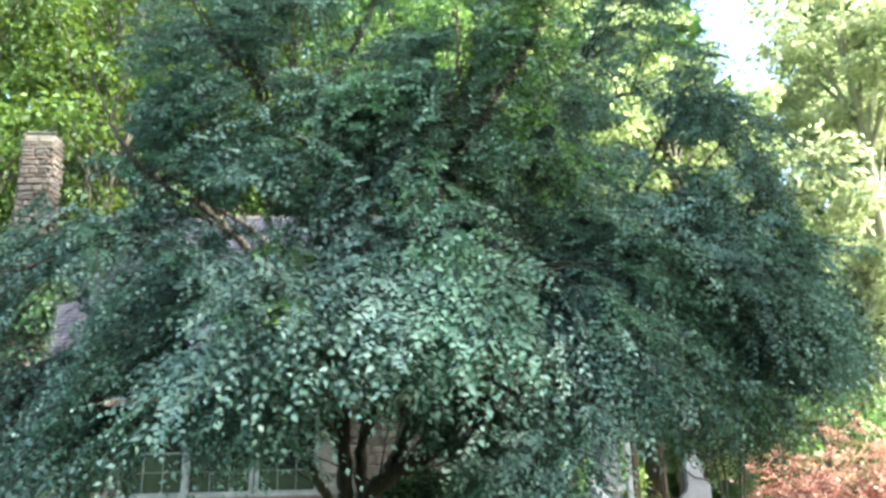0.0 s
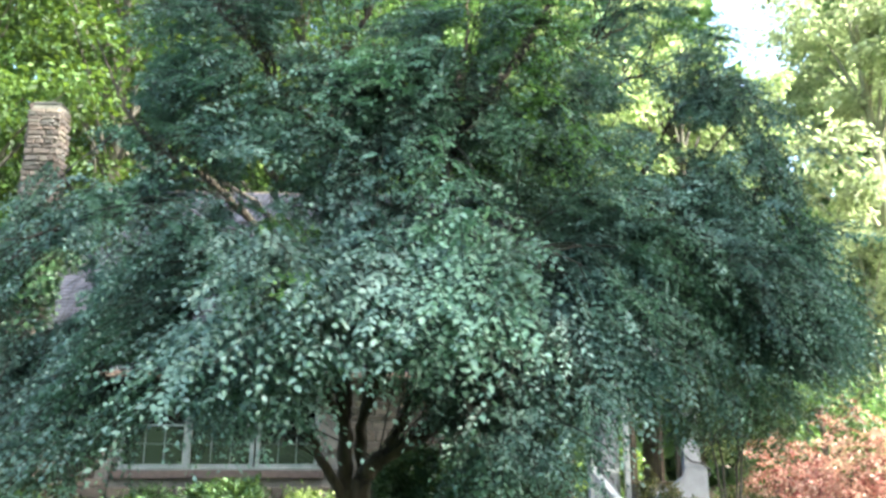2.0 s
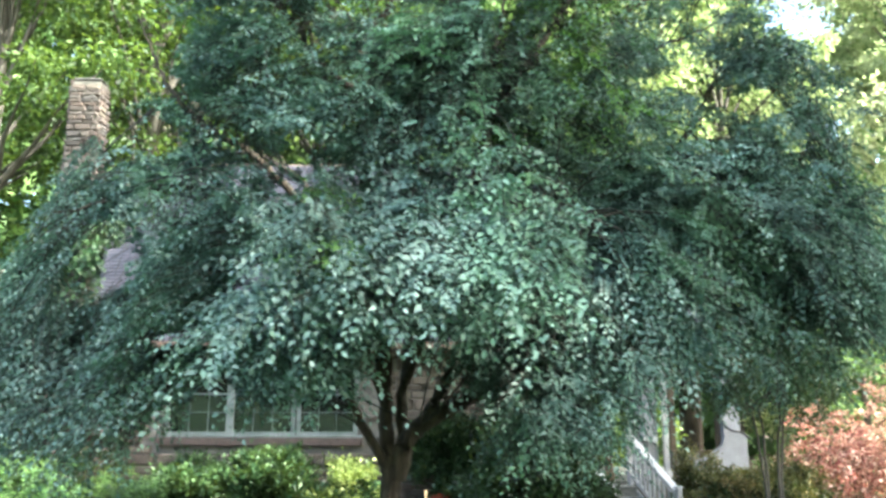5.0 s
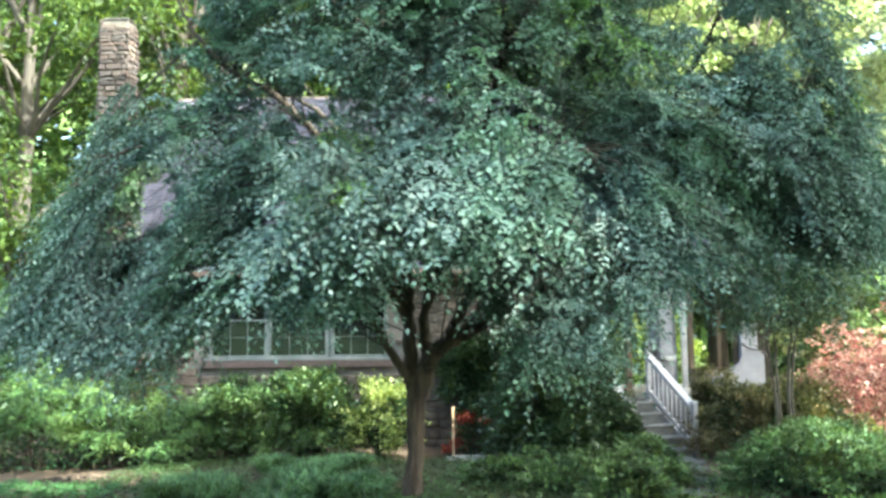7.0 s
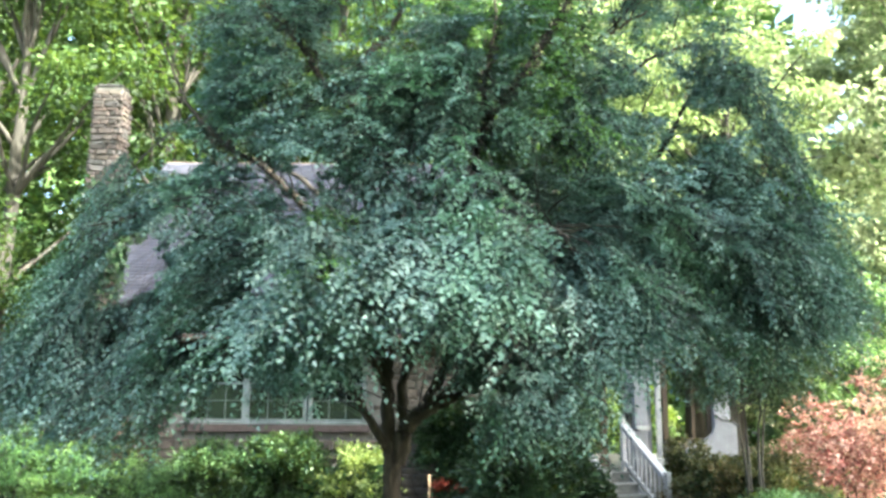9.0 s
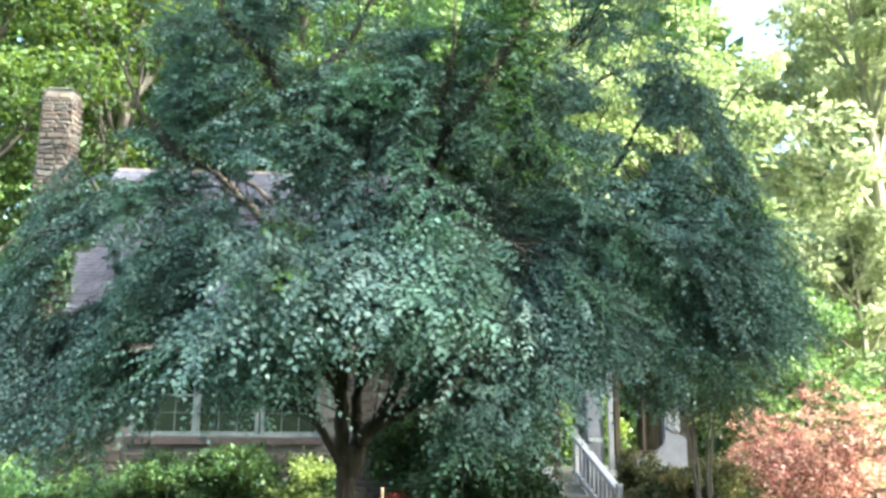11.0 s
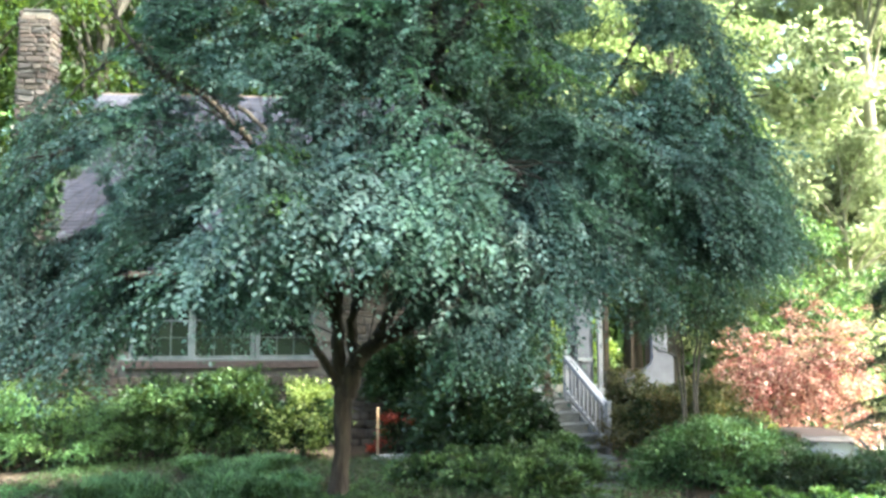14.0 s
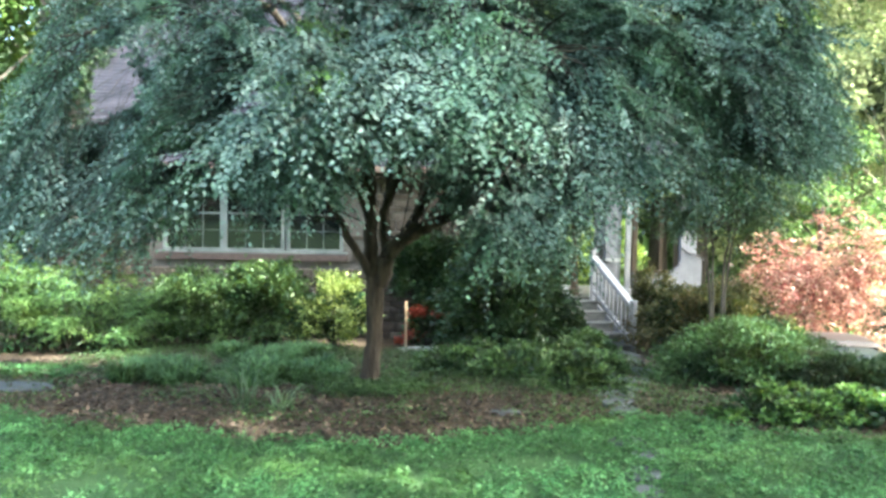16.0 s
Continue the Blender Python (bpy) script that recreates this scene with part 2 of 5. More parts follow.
def thing(name, at, label, category, group="", kind="", turn=0.0):
    ob = new(name)
    ob.matrix_world = pose(*at, 0, 0, turn)
    return tagged(ob, label, category, group, kind)


def part(name, data, material, parent, label="", m=None):
    """A bmesh or a mesh as one object under a thing or a part, in the parent's own space."""
    if isinstance(data, bmesh.types.BMesh):
        me = bpy.data.meshes.new(name)
        data.to_mesh(me)
        data.free()
    else:
        me = data
    if material and not me.materials:
        me.materials.append(material)
    ob = new(name, me)
    ob.parent = parent
    if m is not None:
        ob.matrix_local = m
    return tagged(ob, label)


def box(x0, x1, y0, y1, z0, z1, bevel=0.0):
    bm = bmesh.new()
    bmesh.ops.create_cube(bm, size=1.0, matrix=Matrix.Translation(((x0 + x1) / 2, (y0 + y1) / 2, (z0 + z1) / 2)) @ Matrix.Diagonal((x1 - x0, y1 - y0, z1 - z0, 1)))
    if bevel:
        bmesh.ops.bevel(bm, geom=bm.edges[:], offset=bevel, segments=1, affect="EDGES")
    return bm


def tube_arrays(points, radii, sides=6):
    """A tapered tube through points; arrays of corners and four-sided faces."""
    p = np.asarray(points, dtype=float)
    d = np.gradient(p, axis=0)
    d /= np.linalg.norm(d, axis=1)[:, None] + 1e-9
    ref = np.where(np.abs(d[:, 2:3]) > 0.9, np.array([[1.0, 0, 0]]), np.array([[0, 0, 1.0]]))
    u = np.cross(d, ref)
    u /= np.linalg.norm(u, axis=1)[:, None] + 1e-9
    v = np.cross(d, u)
    a = np.linspace(0, 2 * np.pi, sides, endpoint=False)
    ring = np.cos(a)[None, :, None] * u[:, None, :] + np.sin(a)[None, :, None] * v[:, None, :]
    verts = (p[:, None, :] + ring * np.asarray(radii)[:, None, None]).reshape(-1, 3)
    i, j = np.meshgrid(np.arange(len(p) - 1), np.arange(sides), indexing="ij")
    k = (j + 1) % sides
    faces = np.stack([i * sides + j, i * sides + k, (i + 1) * sides + k, (i + 1) * sides + j], -1).reshape(-1, 4)
    return verts, faces


def joined(pieces):
    verts, faces, n = [], [], 0
    for v, f in pieces:
        verts.append(v)
        faces.append(f + n)
        n += len(v)
    return np.concatenate(verts), np.concatenate(faces)


def leaf_arrays(base, way, face, length, width):
    """One folded leaf of two triangles for each row: base point, direction, facing, length, width."""
    way = way / (np.linalg.norm(way, axis=1)[:, None] + 1e-9)
    side = np.cross(way, face)
    side /= np.linalg.norm(side, axis=1)[:, None] + 1e-9
    up = np.cross(side, way)
    L, Wd = length[:, None], width[:, None]
    mid = base + way * L * 0.45
    v = np.stack([base, mid + side * Wd * 0.5 + up * Wd * 0.22, base + way * L - up * L * 0.08, mid - side * Wd * 0.5 + up * Wd * 0.22], 1).reshape(-1, 3)
    o = np.arange(len(base))[:, None] * 4
    f = np.concatenate([o + np.array([[0, 1, 2]]), o + np.array([[0, 2, 3]])], 1).reshape(-1, 3)
    return v, f


def curve_points(ctrl, n, wobble=0.0):
    """Points along a smooth curve through the given ones."""
    c = np.asarray(ctrl, dtype=float)
    t = np.linspace(0, len(c) - 1, n)
    i = np.clip(t.astype(int), 0, len(c) - 2)
    f = (t - i)[:, None]
    g = np.gradient(c, axis=0)
    a, b, ga, gb = c[i], c[i + 1], g[i], g[i + 1]
    p = (2 * f**3 - 3 * f**2 + 1) * a + (f**3 - 2 * f**2 + f) * ga + (3 * f**2 - 2 * f**3) * b + (f**3 - f**2) * gb
    if wobble:
        w = rng.normal(0, wobble, p.shape)
        w[0] = 0
        p = p + w
    return p


# ---- ground ----
def smooth(a, b, x):
    s = np.clip((x - a) / (b - a), 0, 1)
    return s * s * (3 - 2 * s)


def ground_z(x, y):
    """The yard falls gently to the house and more steeply to the drive on the right."""
    x, y = np.asarray(x, float), np.asarray(y, float)
    z = -0.066 * np.clip(y, -12, 14.5)
    z = z - 1.6 * smooth(5.6, 10.5, x) * smooth(8.5, 14.5, y)
    z = z + 0.035 * np.sin(x * 0.9 + 1.0) * np.cos(y * 0.7)
    return z


def lawn_edge(x):
    x = np.asarray(x, float)
    e = np.where(x < -0.3, 6.6 + 0.085 * (x + 0.3) ** 2, 6.6 + 0.24 * (x + 0.3) ** 2)
    e = np.where(x > 2.0, 7.87 - 1.0 * smooth(2.7, 3.6, x), e)
    e = np.where(x < -4.6, 8.2, e)
    return e + 0.10 * np.sin(x * 2.3) + 0.05 * np.sin(x * 5.1)


def axis(near0, near1, step, far):
    a = np.arange(near0, near1 + step / 2, step)
    out = np.geomspace(step * 2, far, 22)
    return np.concatenate([near0 - out[::-1], a, near1 + out])


gx, gy = axis(-12, 14, 0.16, 500), axis(-3, 26, 0.16, 500)
X, Y = np.meshgrid(gx, gy, indexing="ij")
Z = ground_z(X, Y)
n, k = X.shape
i, j = np.meshgrid(np.arange(n - 1), np.arange(k - 1), indexing="ij")
quads = np.stack([i * k + j, (i + 1) * k + j, (i + 1) * k + j + 1, i * k + j + 1], -1).reshape(-1, 4)
ground_mesh = mesh_of("ground", np.stack([X, Y, Z], -1).reshape(-1, 3), quads, SOIL, True)
ground_mesh.materials.append(TURF)
ground_mesh.materials.append(ASPHALT)
cx = (X[:-1, :-1] + X[1:, 1:]).reshape(-1) / 2
cy = (Y[:-1, :-1] + Y[1:, 1:]).reshape(-1) / 2
kind = np.where(cy < lawn_edge(cx), 1, 0)
kind = np.where((cx < -4.3) & (cy > 9.6) & (cy < 11.4), 1, kind)
kind = np.where(((cx > 9.0) & (cy > 12.0) & (cy < 30)) | ((cx > 7.3) & (cy > 15.2) & (cy < 30)), 2, kind)
ground_mesh.polygons.foreach_set("material_index", kind.astype(np.int32))
ground = tagged(new("ground", ground_mesh), "sloping yard of bark mulch, lawn and a pale drive", "ground", kind="structure")


# ---- the elm in the yard ----
def between(x, knots):
    return float(np.interp(x, [q[0] for q in knots], [q[1] for q in knots]))


def crown_top(x, y):
    """The outline of the crown across its width, higher towards the back."""
    top = between(8.0 * x / y, [(-4.7, 1.6), (-4.2, 2.0), (-3.8, 2.4), (-3.55, 3.3), (-3.2, 4.0), (-2.9, 4.5), (-2.7, 5.6), (-2.4, 6.9), (-1.0, 8.0), (1.5, 8.2), (2.8, 7.3), (3.3, 6.1), (3.35, 5.2), (3.35, 4.1), (3.5, 3.2), (4.25, 2.65), (4.8, 2.35)])
    return min(1.6 + (top - 1.6) * y / 8.0, 9.6 - 0.10 * (y - 9.0) ** 2)


def crown_foot(x, y):
    """How low the outermost sprays hang, along the width of the crown."""
    low = between(x * 8.0 / y, [(-6.0, 1.3), (-4.4, 1.4), (-3.5, 1.15), (-2.7, 1.25), (-2.1, 1.7), (-1.5, 1.5), (-1.1, 1.55), (-0.85, 2.15), (0.0, 2.3), (0.3, 1.75), (0.6, 1.2), (1.3, 1.2), (1.65, 1.6), (2.0, 1.8), (3.3, 1.85), (3.9, 2.1), (4.3, 2.45), (5.3, 2.7)])
    return 1.5 + (low - 1.5) * y / 8.0


GAPS = ((-2.64, 1.55, 0.24, 0.27), (-1.35, 1.36, 0.32, 0.22), (-2.6, 2.06, 0.24, 0.12), (-4.02, 3.2, 0.36, 0.52), (-4.46, 2.9, 0.12, 0.38), (-2.19, 2.98, 0.26, 0.24), (-3.04, 2.25, 0.42, 0.13), (-1.85, 4.5, 0.28, 0.22), (-3.85, 5.8, 0.5, 0.6), (-3.6, 4.7, 0.25, 0.3), (0.50, 6.5, 0.16, 0.2), (-0.3, 7.1, 0.25, 0.2), (2.7, 5.45, 0.35, 0.16), (3.8, 5.25, 0.4, 0.18), (3.3, 4.8, 0.3, 0.14), (2.99, 5.57, 0.3, 0.21), (3.37, 5.24, 0.26, 0.2), (5.0, 5.86, 0.39, 0.21), (4.5, 6.23, 0.21, 0.18))


def gap_mask(p):
    """Open windows in the crown, through which roof, chimney and woods show."""
    k = 9.5 / (p[:, 1] - 0.4)
    sx, sz = (p[:, 0] + 0.06) * k - 0.06, 1.6 + (p[:, 2] - 1.6) * k
    sx = sx + 0.10 * np.sin(9.0 * sz + 2.0 * p[:, 1]) + 0.06 * np.sin(23.0 * sz)
    sz = sz + 0.07 * np.sin(8.0 * sx + 1.3 * p[:, 1]) + 0.04 * np.sin(21.0 * sx)
    out = np.zeros(len(p), bool)
    for cx, cz, rx, rz in GAPS:
        out |= ((sx - cx) / rx) ** 2 + ((sz - cz) / rz) ** 2 < 1
    return out


def sprays(points, ways, count, length, leaf, droop, rand):
    """Leafy shoots that leave the given points: their stems' ends and their leaves."""
    n = len(points)
    base = np.repeat(points, count, 0) + rand.normal(0, 0.02, (n * count, 3))
    w = np.repeat(ways, count, 0)
    side = rand.normal(0, 1, (n * count, 3)) * np.array([1, 1, 0.25])
    side /= np.linalg.norm(side, axis=1)[:, None]
    d = 0.55 * w + side
    d[:, 2] -= droop * rand.uniform(0.3, 1.2, n * count)
    d /= np.linalg.norm(d, axis=1)[:, None]
    L = length * rand.uniform(0.5, 1.25, n * count)
    per = max(int(length * 1.25 / (leaf * 0.62)), 4)
    s = (np.arange(per) + 0.6) / per
    pos = base[:, None, :] + d[:, None, :] * (L[:, None] * s[None, :])[:, :, None]
    pos[:, :, 2] -= (L[:, None] * s[None, :] ** 2 * 0.28)
    pos = pos.reshape(-1, 3)
    dd = np.repeat(d, per, 0)
    up = np.array([0, 0, 1.0]) + rand.normal(0, 0.55, (len(pos), 3))
    lat = np.cross(dd, up)
    lat /= np.linalg.norm(lat, axis=1)[:, None] + 1e-9
    sign = np.tile(np.where(np.arange(per) % 2 == 0, 1.0, -1.0), n * count)[:, None]
    way = 0.55 * dd + lat * sign + rand.normal(0, 0.25, pos.shape)
    way[:, 2] -= 0.25
    size = leaf * rand.uniform(0.65, 1.35, len(pos))
    young = (np.tile(s, n * count) > 0.72) & (rand.uniform(0, 1, len(pos)) < 0.55)
    old = ~young
    return (base, base + d * L[:, None] - np.array([0, 0, 0.28]) * L[:, None]), leaf_arrays(pos[old], way[old], up[old], size[old], size[old] * 0.55), leaf_arrays(pos[young], way[young], up[young], size[young], size[young] * 0.55)


PER = 12


def fans(points, ways, leaf, rand, hang):
    """Flat fans of shoots along a bough, arching over at their ends, with leaves in two ranks. Some hang straight down."""
    reps = 4
    n = len(points) * reps
    base = np.repeat(points, reps, 0) + rand.normal(0, 0.02, (n, 3))
    w = np.repeat(ways * np.array([1, 1, 0.5]), reps, 0)
    w /= np.linalg.norm(w, axis=1)[:, None]
    lat = np.cross(w, np.array([0, 0, 1.0]))
    lat /= np.linalg.norm(lat, axis=1)[:, None] + 1e-9
    sign = np.tile(np.array([1.0, -1.0, 0.6, -0.6]), len(points))[:, None]
    d = w * rand.uniform(0.6, 1.0, (n, 1)) + lat * sign * rand.uniform(0.35, 0.95, (n, 1)) + rand.normal(0, 0.10, (n, 3))
    down = rand.uniform(0, 1, n) < hang
    d[down] = d[down] * 0.35 + np.array([0, 0, -0.9])
    d /= np.linalg.norm(d, axis=1)[:, None]
    L = 7.6 * leaf * rand.uniform(0.55, 1.25, n)
    s = (np.arange(PER) + 0.6) / PER
    along = L[:, None] * s[None, :]
    pos = base[:, None, :] + d[:, None, :] * along[:, :, None]
    bend = rand.uniform(0.05, 0.45, n)
    pos[:, :, 2] -= along * s[None, :] ** 1.3 * bend[:, None]
    tang = np.gradient(pos, axis=1).reshape(-1, 3)
    tang /= np.linalg.norm(tang, axis=1)[:, None]
    pos = pos.reshape(-1, 3)
    plane = np.repeat(np.array([0, 0, 0.85]) + 0.35 * w * np.array([1, 1, 0.2]) + rand.normal(0, 0.36, (n, 3)), PER, 0)
    out = np.cross(tang, plane)
    out /= np.linalg.norm(out, axis=1)[:, None] + 1e-9
    rank = np.tile(np.where(np.arange(PER) % 2 == 0, 1.0, -1.0), n)[:, None]
    way = 0.85 * tang + out * rank + rand.normal(0, 0.14, pos.shape)
    way[:, 2] -= 0.10
    face = plane + rand.normal(0, 0.16, pos.shape)
    size = leaf * rand.uniform(0.7, 1.3, len(pos)) * np.tile(1.1 - 0.35 * s, n)
    fresh = (np.tile(s, n) > 0.6) & np.repeat(rand.uniform(0, 1, n) < 0.27, PER) & (rand.uniform(0, 1, len(pos)) < 0.9)
    return (base, pos.reshape(n, PER, 3)[:, -1]), (pos, way, face, size, fresh)


# Chosen spots; crowns are cut open towards the sun to light them.
FLECKS = [(-5.2, 12.3, -0.8, 0.75), (-4.8, 11.95, -0.8, 0.45), (-5.95, 12.85, -0.8, 0.36), (-7.3, 13.1, 0.7, 0.42), (-6.3, 13.0, 0.8, 0.36), (-5.6, 13.2, 0.5, 0.28), (-3.4, 14.2, 0.4, 0.26), (-1.55, 14.1, 0.3, 0.32), (0.2, 14.6, -0.5, 0.30), (-1.74, 7.45, -0.49, 0.27), (-0.5, 14.5, 0.05, 0.42), (-0.29, 5.57, -0.36, 0.18), (-5.7, 10.9, -0.7, 0.45), (-4.4, 14.2, 0.4, 0.26), (-2.7, 14.1, 0.45, 0.28), (5.4, 11.5, 0.1, 0.40), (4.9, 10.4, 0.0, 0.35), (4.2, 10.3, 0.0, 0.22), (6.7, 12.8, 0.3, 0.5), (7.6, 14.4, 0.5, 0.6), (4.9, 7.4, -0.2, 0.4), (5.8, 7.4, -0.2, 0.45)]


def sunlit(pos, more=0.0):
    """Which points of a crown lie in the openings cut so that flecks of sun reach the beds."""
    s = np.array([0.60, -0.38, 0.70])
    s /= np.linalg.norm(s)
    out = np.zeros(len(pos), bool)
    for x, y, z, r in FLECKS:
        d = pos - np.array([x, y, z])
        out |= np.linalg.norm(d - (d @ s)[:, None] * s, axis=1) < r + more
    return out


def ridged(points, radii, sides):
    """A trunk whose bark stands in uneven ridges."""
    v, f = tube_arrays(points, radii, sides)
    c = np.repeat(np.asarray(points, float), sides, 0)
    for q in range(len(v)):
        k = q % sides
        w = 0.13 * math.sin(k * 2.4 + 1.3 * math.sin(v[q][2] * 3)) + 0.20 * noise.noise(Vector((math.cos(k * 6.283 / sides) * 1.5, math.sin(k * 6.283 / sides) * 1.5, v[q][2] * 2.2)))
        v[q] = c[q] + (v[q] - c[q]) * (1 + w)
    return v, f


def elm():
    rand = np.random.default_rng(11)
    tree = thing("elm_tree", (-0.6, 9.6, -0.64), "broad weeping elm with small blue-green leaves and brown forked trunk", "tree")
    foot = np.array([-0.6, 9.6, -0.64])
    trunk = curve_points([(-0.04, 0, -0.25), (-0.03, 0, 0.25), (0.01, 0, 0.8), (0.0, 0, 1.2), (0.02, 0.0, 1.55)], 30, 0.005)
    v, f = ridged(trunk, np.interp(np.arange(30) / 2, [0, 3, 6, 12, 15], [0.19, 0.118, 0.092, 0.098, 0.115]), 24)
    part("trunk", mesh_of("trunk", v, f, BARK, True), BARK, tree, "brown furrowed trunk")
    paths = [
        ([(0.02, 0, 1.32), (-0.12, -0.05, 1.57), (-0.38, -0.1, 2.02), (-0.54, -0.2, 2.3), (-1.0, -0.5, 2.85), (-2.4, -0.9, 3.15), (-4.1, -1.2, 2.9)], 0.055),
        ([(0.01, 0, 1.38), (-0.05, 0.05, 1.75), (-0.08, 0.0, 2.2), (-0.15, -0.3, 3.0), (-0.27, -0.9, 4.3), (-0.26, -1.2, 5.3), (-0.33, -1.3, 5.95), (-0.04, -1.3, 6.3), (0.3, -1.2, 7.2), (0.5, -1.0, 8.6)], 0.088),
        ([(0.05, 0, 1.38), (0.12, 0.1, 1.8), (0.14, 0.0, 2.4), (0.65, -0.7, 3.5), (0.84, -1.3, 4.05), (0.91, -1.3, 4.59), (1.10, -1.3, 5.19), (1.48, -1.3, 5.74), (1.81, -1.3, 6.28), (2.3, -1.2, 7.2), (2.7, -1.0, 8.2)], 0.07),
        ([(0.06, 0, 1.32), (0.20, -0.05, 1.76), (0.40, -0.1, 1.95), (0.68, -0.15, 2.09), (1.0, -0.3, 2.32), (2.2, -0.6, 3.5), (3.9, -0.7, 4.7), (5.2, -0.8, 5.0)], 0.108),
        ([(0.40, -0.1, 1.95), (0.56, -0.2, 2.29), (0.73, -0.4, 2.66), (1.1, -1.4, 3.3), (1.5, -2.6, 3.7), (1.6, -3.7, 3.4)], 0.066),
        ([(-0.08, 0.0, 2.2), (-0.05, -0.3, 2.7), (-0.2, -1.2, 3.3), (-0.5, -2.4, 3.5), (-0.8, -3.6, 3.2)], 0.05),
        ([(0.14, 0.0, 2.4), (0.25, 0.8, 3.0), (0.6, 1.4, 3.8), (1.4, 2.6, 5.2), (2.2, 3.2, 5.6)], 0.06),
        ([(-0.12, -0.1, 2.7), (-0.5, -0.8, 3.75), (-0.94, -1.3, 4.18), (-1.38, -1.3, 4.63), (-1.85, -1.3, 4.90), (-2.22, -1.3, 5.27), (-2.44, -1.3, 5.61), (-2.7, -1.3, 6.2)], 0.042),
        ([(-0.26, -1.2, 5.3), (-0.8, -1.3, 5.72), (-1.05, -1.3, 6.11), (-1.49, -1.3, 6.64), (-1.9, -1.2, 7.5)], 0.036),
        ([(-0.1, 0.2, 3.2), (-0.9, 0.9, 4.6), (-2.0, 1.7, 5.6), (-3.2, 2.2, 5.8)], 0.05),
        ([(0.45, -0.4, 3.2), (1.6, 0.4, 5.0), (3.2, 0.6, 6.6), (4.3, 0.6, 7.2)], 0.05),
        ([(-0.07, 0.0, 2.2), (-0.7, -0.8, 3.3), (-1.7, -1.9, 4.1), (-2.7, -2.6, 3.7)], 0.04),
        ([(1.0, -0.3, 2.32), (1.9, -1.3, 3.5), (2.9, -2.2, 4.0), (3.8, -2.6, 3.4)], 0.05),
        ([(0.14, 0.0, 2.4), (0.3, -0.6, 3.9), (0.6, -1.7, 5.0), (0.7, -2.6, 5.0)], 0.04),
        ([(1.10, -1.3, 5.19), (1.05, -1.3, 5.6), (1.19, -1.3, 6.34), (1.2, -1.2, 7.2)], 0.026),
        ([(1.48, -1.3, 5.74), (2.1, -1.2, 6.1), (3.0, -1.3, 6.6)], 0.032),
        ([(2.2, -0.6, 3.5), (2.9, -1.2, 4.6), (3.5, -1.5, 5.6), (4.0, -1.6, 5.9)], 0.04),
    ]
    spots, sizes, bare = [], [], []
    for q, (ctrl, r0) in enumerate(paths):
        p = curve_points(ctrl, 40, 0.010)
        r = r0 * (1 - np.linspace(0, 1, 40)) ** 0.75 + 0.008
        v, f = tube_arrays(p, r, 8)
        part("limb", mesh_of("limb", v, f, BARK, True), BARK, tree)
        spots.append(p[9:37])
        sizes.append(r[9:37])
        if q in (2, 7, 8, 14):
            bare.append(p[12:36] + foot)
    spots, sizes, bare = np.concatenate(spots), np.concatenate(sizes), np.concatenate(bare)

    def hides_limb(p):
        """Leaves on the near side of the four bare limbs, where the crown is open."""
        out = np.zeros(len(p), bool)
        for c in bare:
            k = c[1] / np.maximum(p[:, 1], 1.0)
            out |= (p[:, 1] < c[1] + 0.05) & (np.hypot(p[:, 0] * k - c[0], (p[:, 2] - 1.6) * k + 1.6 - c[2]) < 0.10)
        return out & (rand.uniform(0, 1, len(p)) < 0.92)

    # boughs reach from the limbs to places spread through the crown, most of them in its outer shell
    ends = []
    while len(ends) < 960:
        u = rand.uniform(-4.7, 5.3)
        front = 9.3 - 3.6 * math.sqrt(max(0.0, 1 - (u / 5.5) ** 2))
        y = front + (rand.uniform(0, 1.3) if rand.uniform(0, 1) < 0.62 else rand.uniform(0.8, 5.2))
        x = u * y / 8.0
        top, low = crown_top(x, y), crown_foot(x, y)
        top += 0.9 * noise.noise(Vector((x, y, 7.0)) * 0.9) - 0.2
        if top < low + 0.1:
            continue
        z = low + rand.uniform(0.0, 0.7) if rand.uniform(0, 1) < 0.17 else low + (top - low) * rand.uniform(0, 1) ** 0.85
        if y < 7.2 and z > 5.2 and rand.uniform(0, 1) < 0.5:
            continue
        if (y > 9.2 and z > 3.6 and rand.uniform(0, 1) < 0.6) or (u > 1.5 and z > 3.6 and rand.uniform(0, 1) < 0.35):
            continue
        if z > low + 0.7 and noise.noise(Vector((x, y * 0.7, z * 1.3)) * 0.75) < -0.16 + (0.12 if u > 1.5 and z > 3.9 else 0.0):
            continue
        if (-0.9 < u < 0.5 and z < 2.6 and y > 6.8) or (u > 1.7 and z < low + 0.2 * (y - 8.0)):
            continue
        ends.append((x, y, z))
    ends += [(u * y / 8, y, crown_foot(u * y / 8, y) + rand.uniform(-0.05, 0.6)) for u, y in zip(rand.uniform(0.5, 1.7, 60), rand.uniform(5.8, 8.4, 60))]
    ends += [(rand.uniform(-2.9, -0.85), rand.uniform(6.0, 7.6), rand.uniform(1.75, 2.7)) for q in range(36)]
    ends += [(rand.uniform(-1.8, 3.2), rand.uniform(7.2, 9.2), rand.uniform(4.2, 7.2)) for q in range(40)]
    ends += [(rand.uniform(-2.6, 0.9), rand.uniform(6.6, 9.0), rand.uniform(2.9, 5.0)) for q in range(70)]
    ends += [(rand.uniform(1.0, 3.4), rand.uniform(6.3, 8.2), rand.uniform(2.6, 4.6)) for q in range(60)]
    ends += [(rand.uniform(-2.6, -0.5), rand.uniform(7.0, 8.8), rand.uniform(3.4, 4.8)) for q in range(45)]
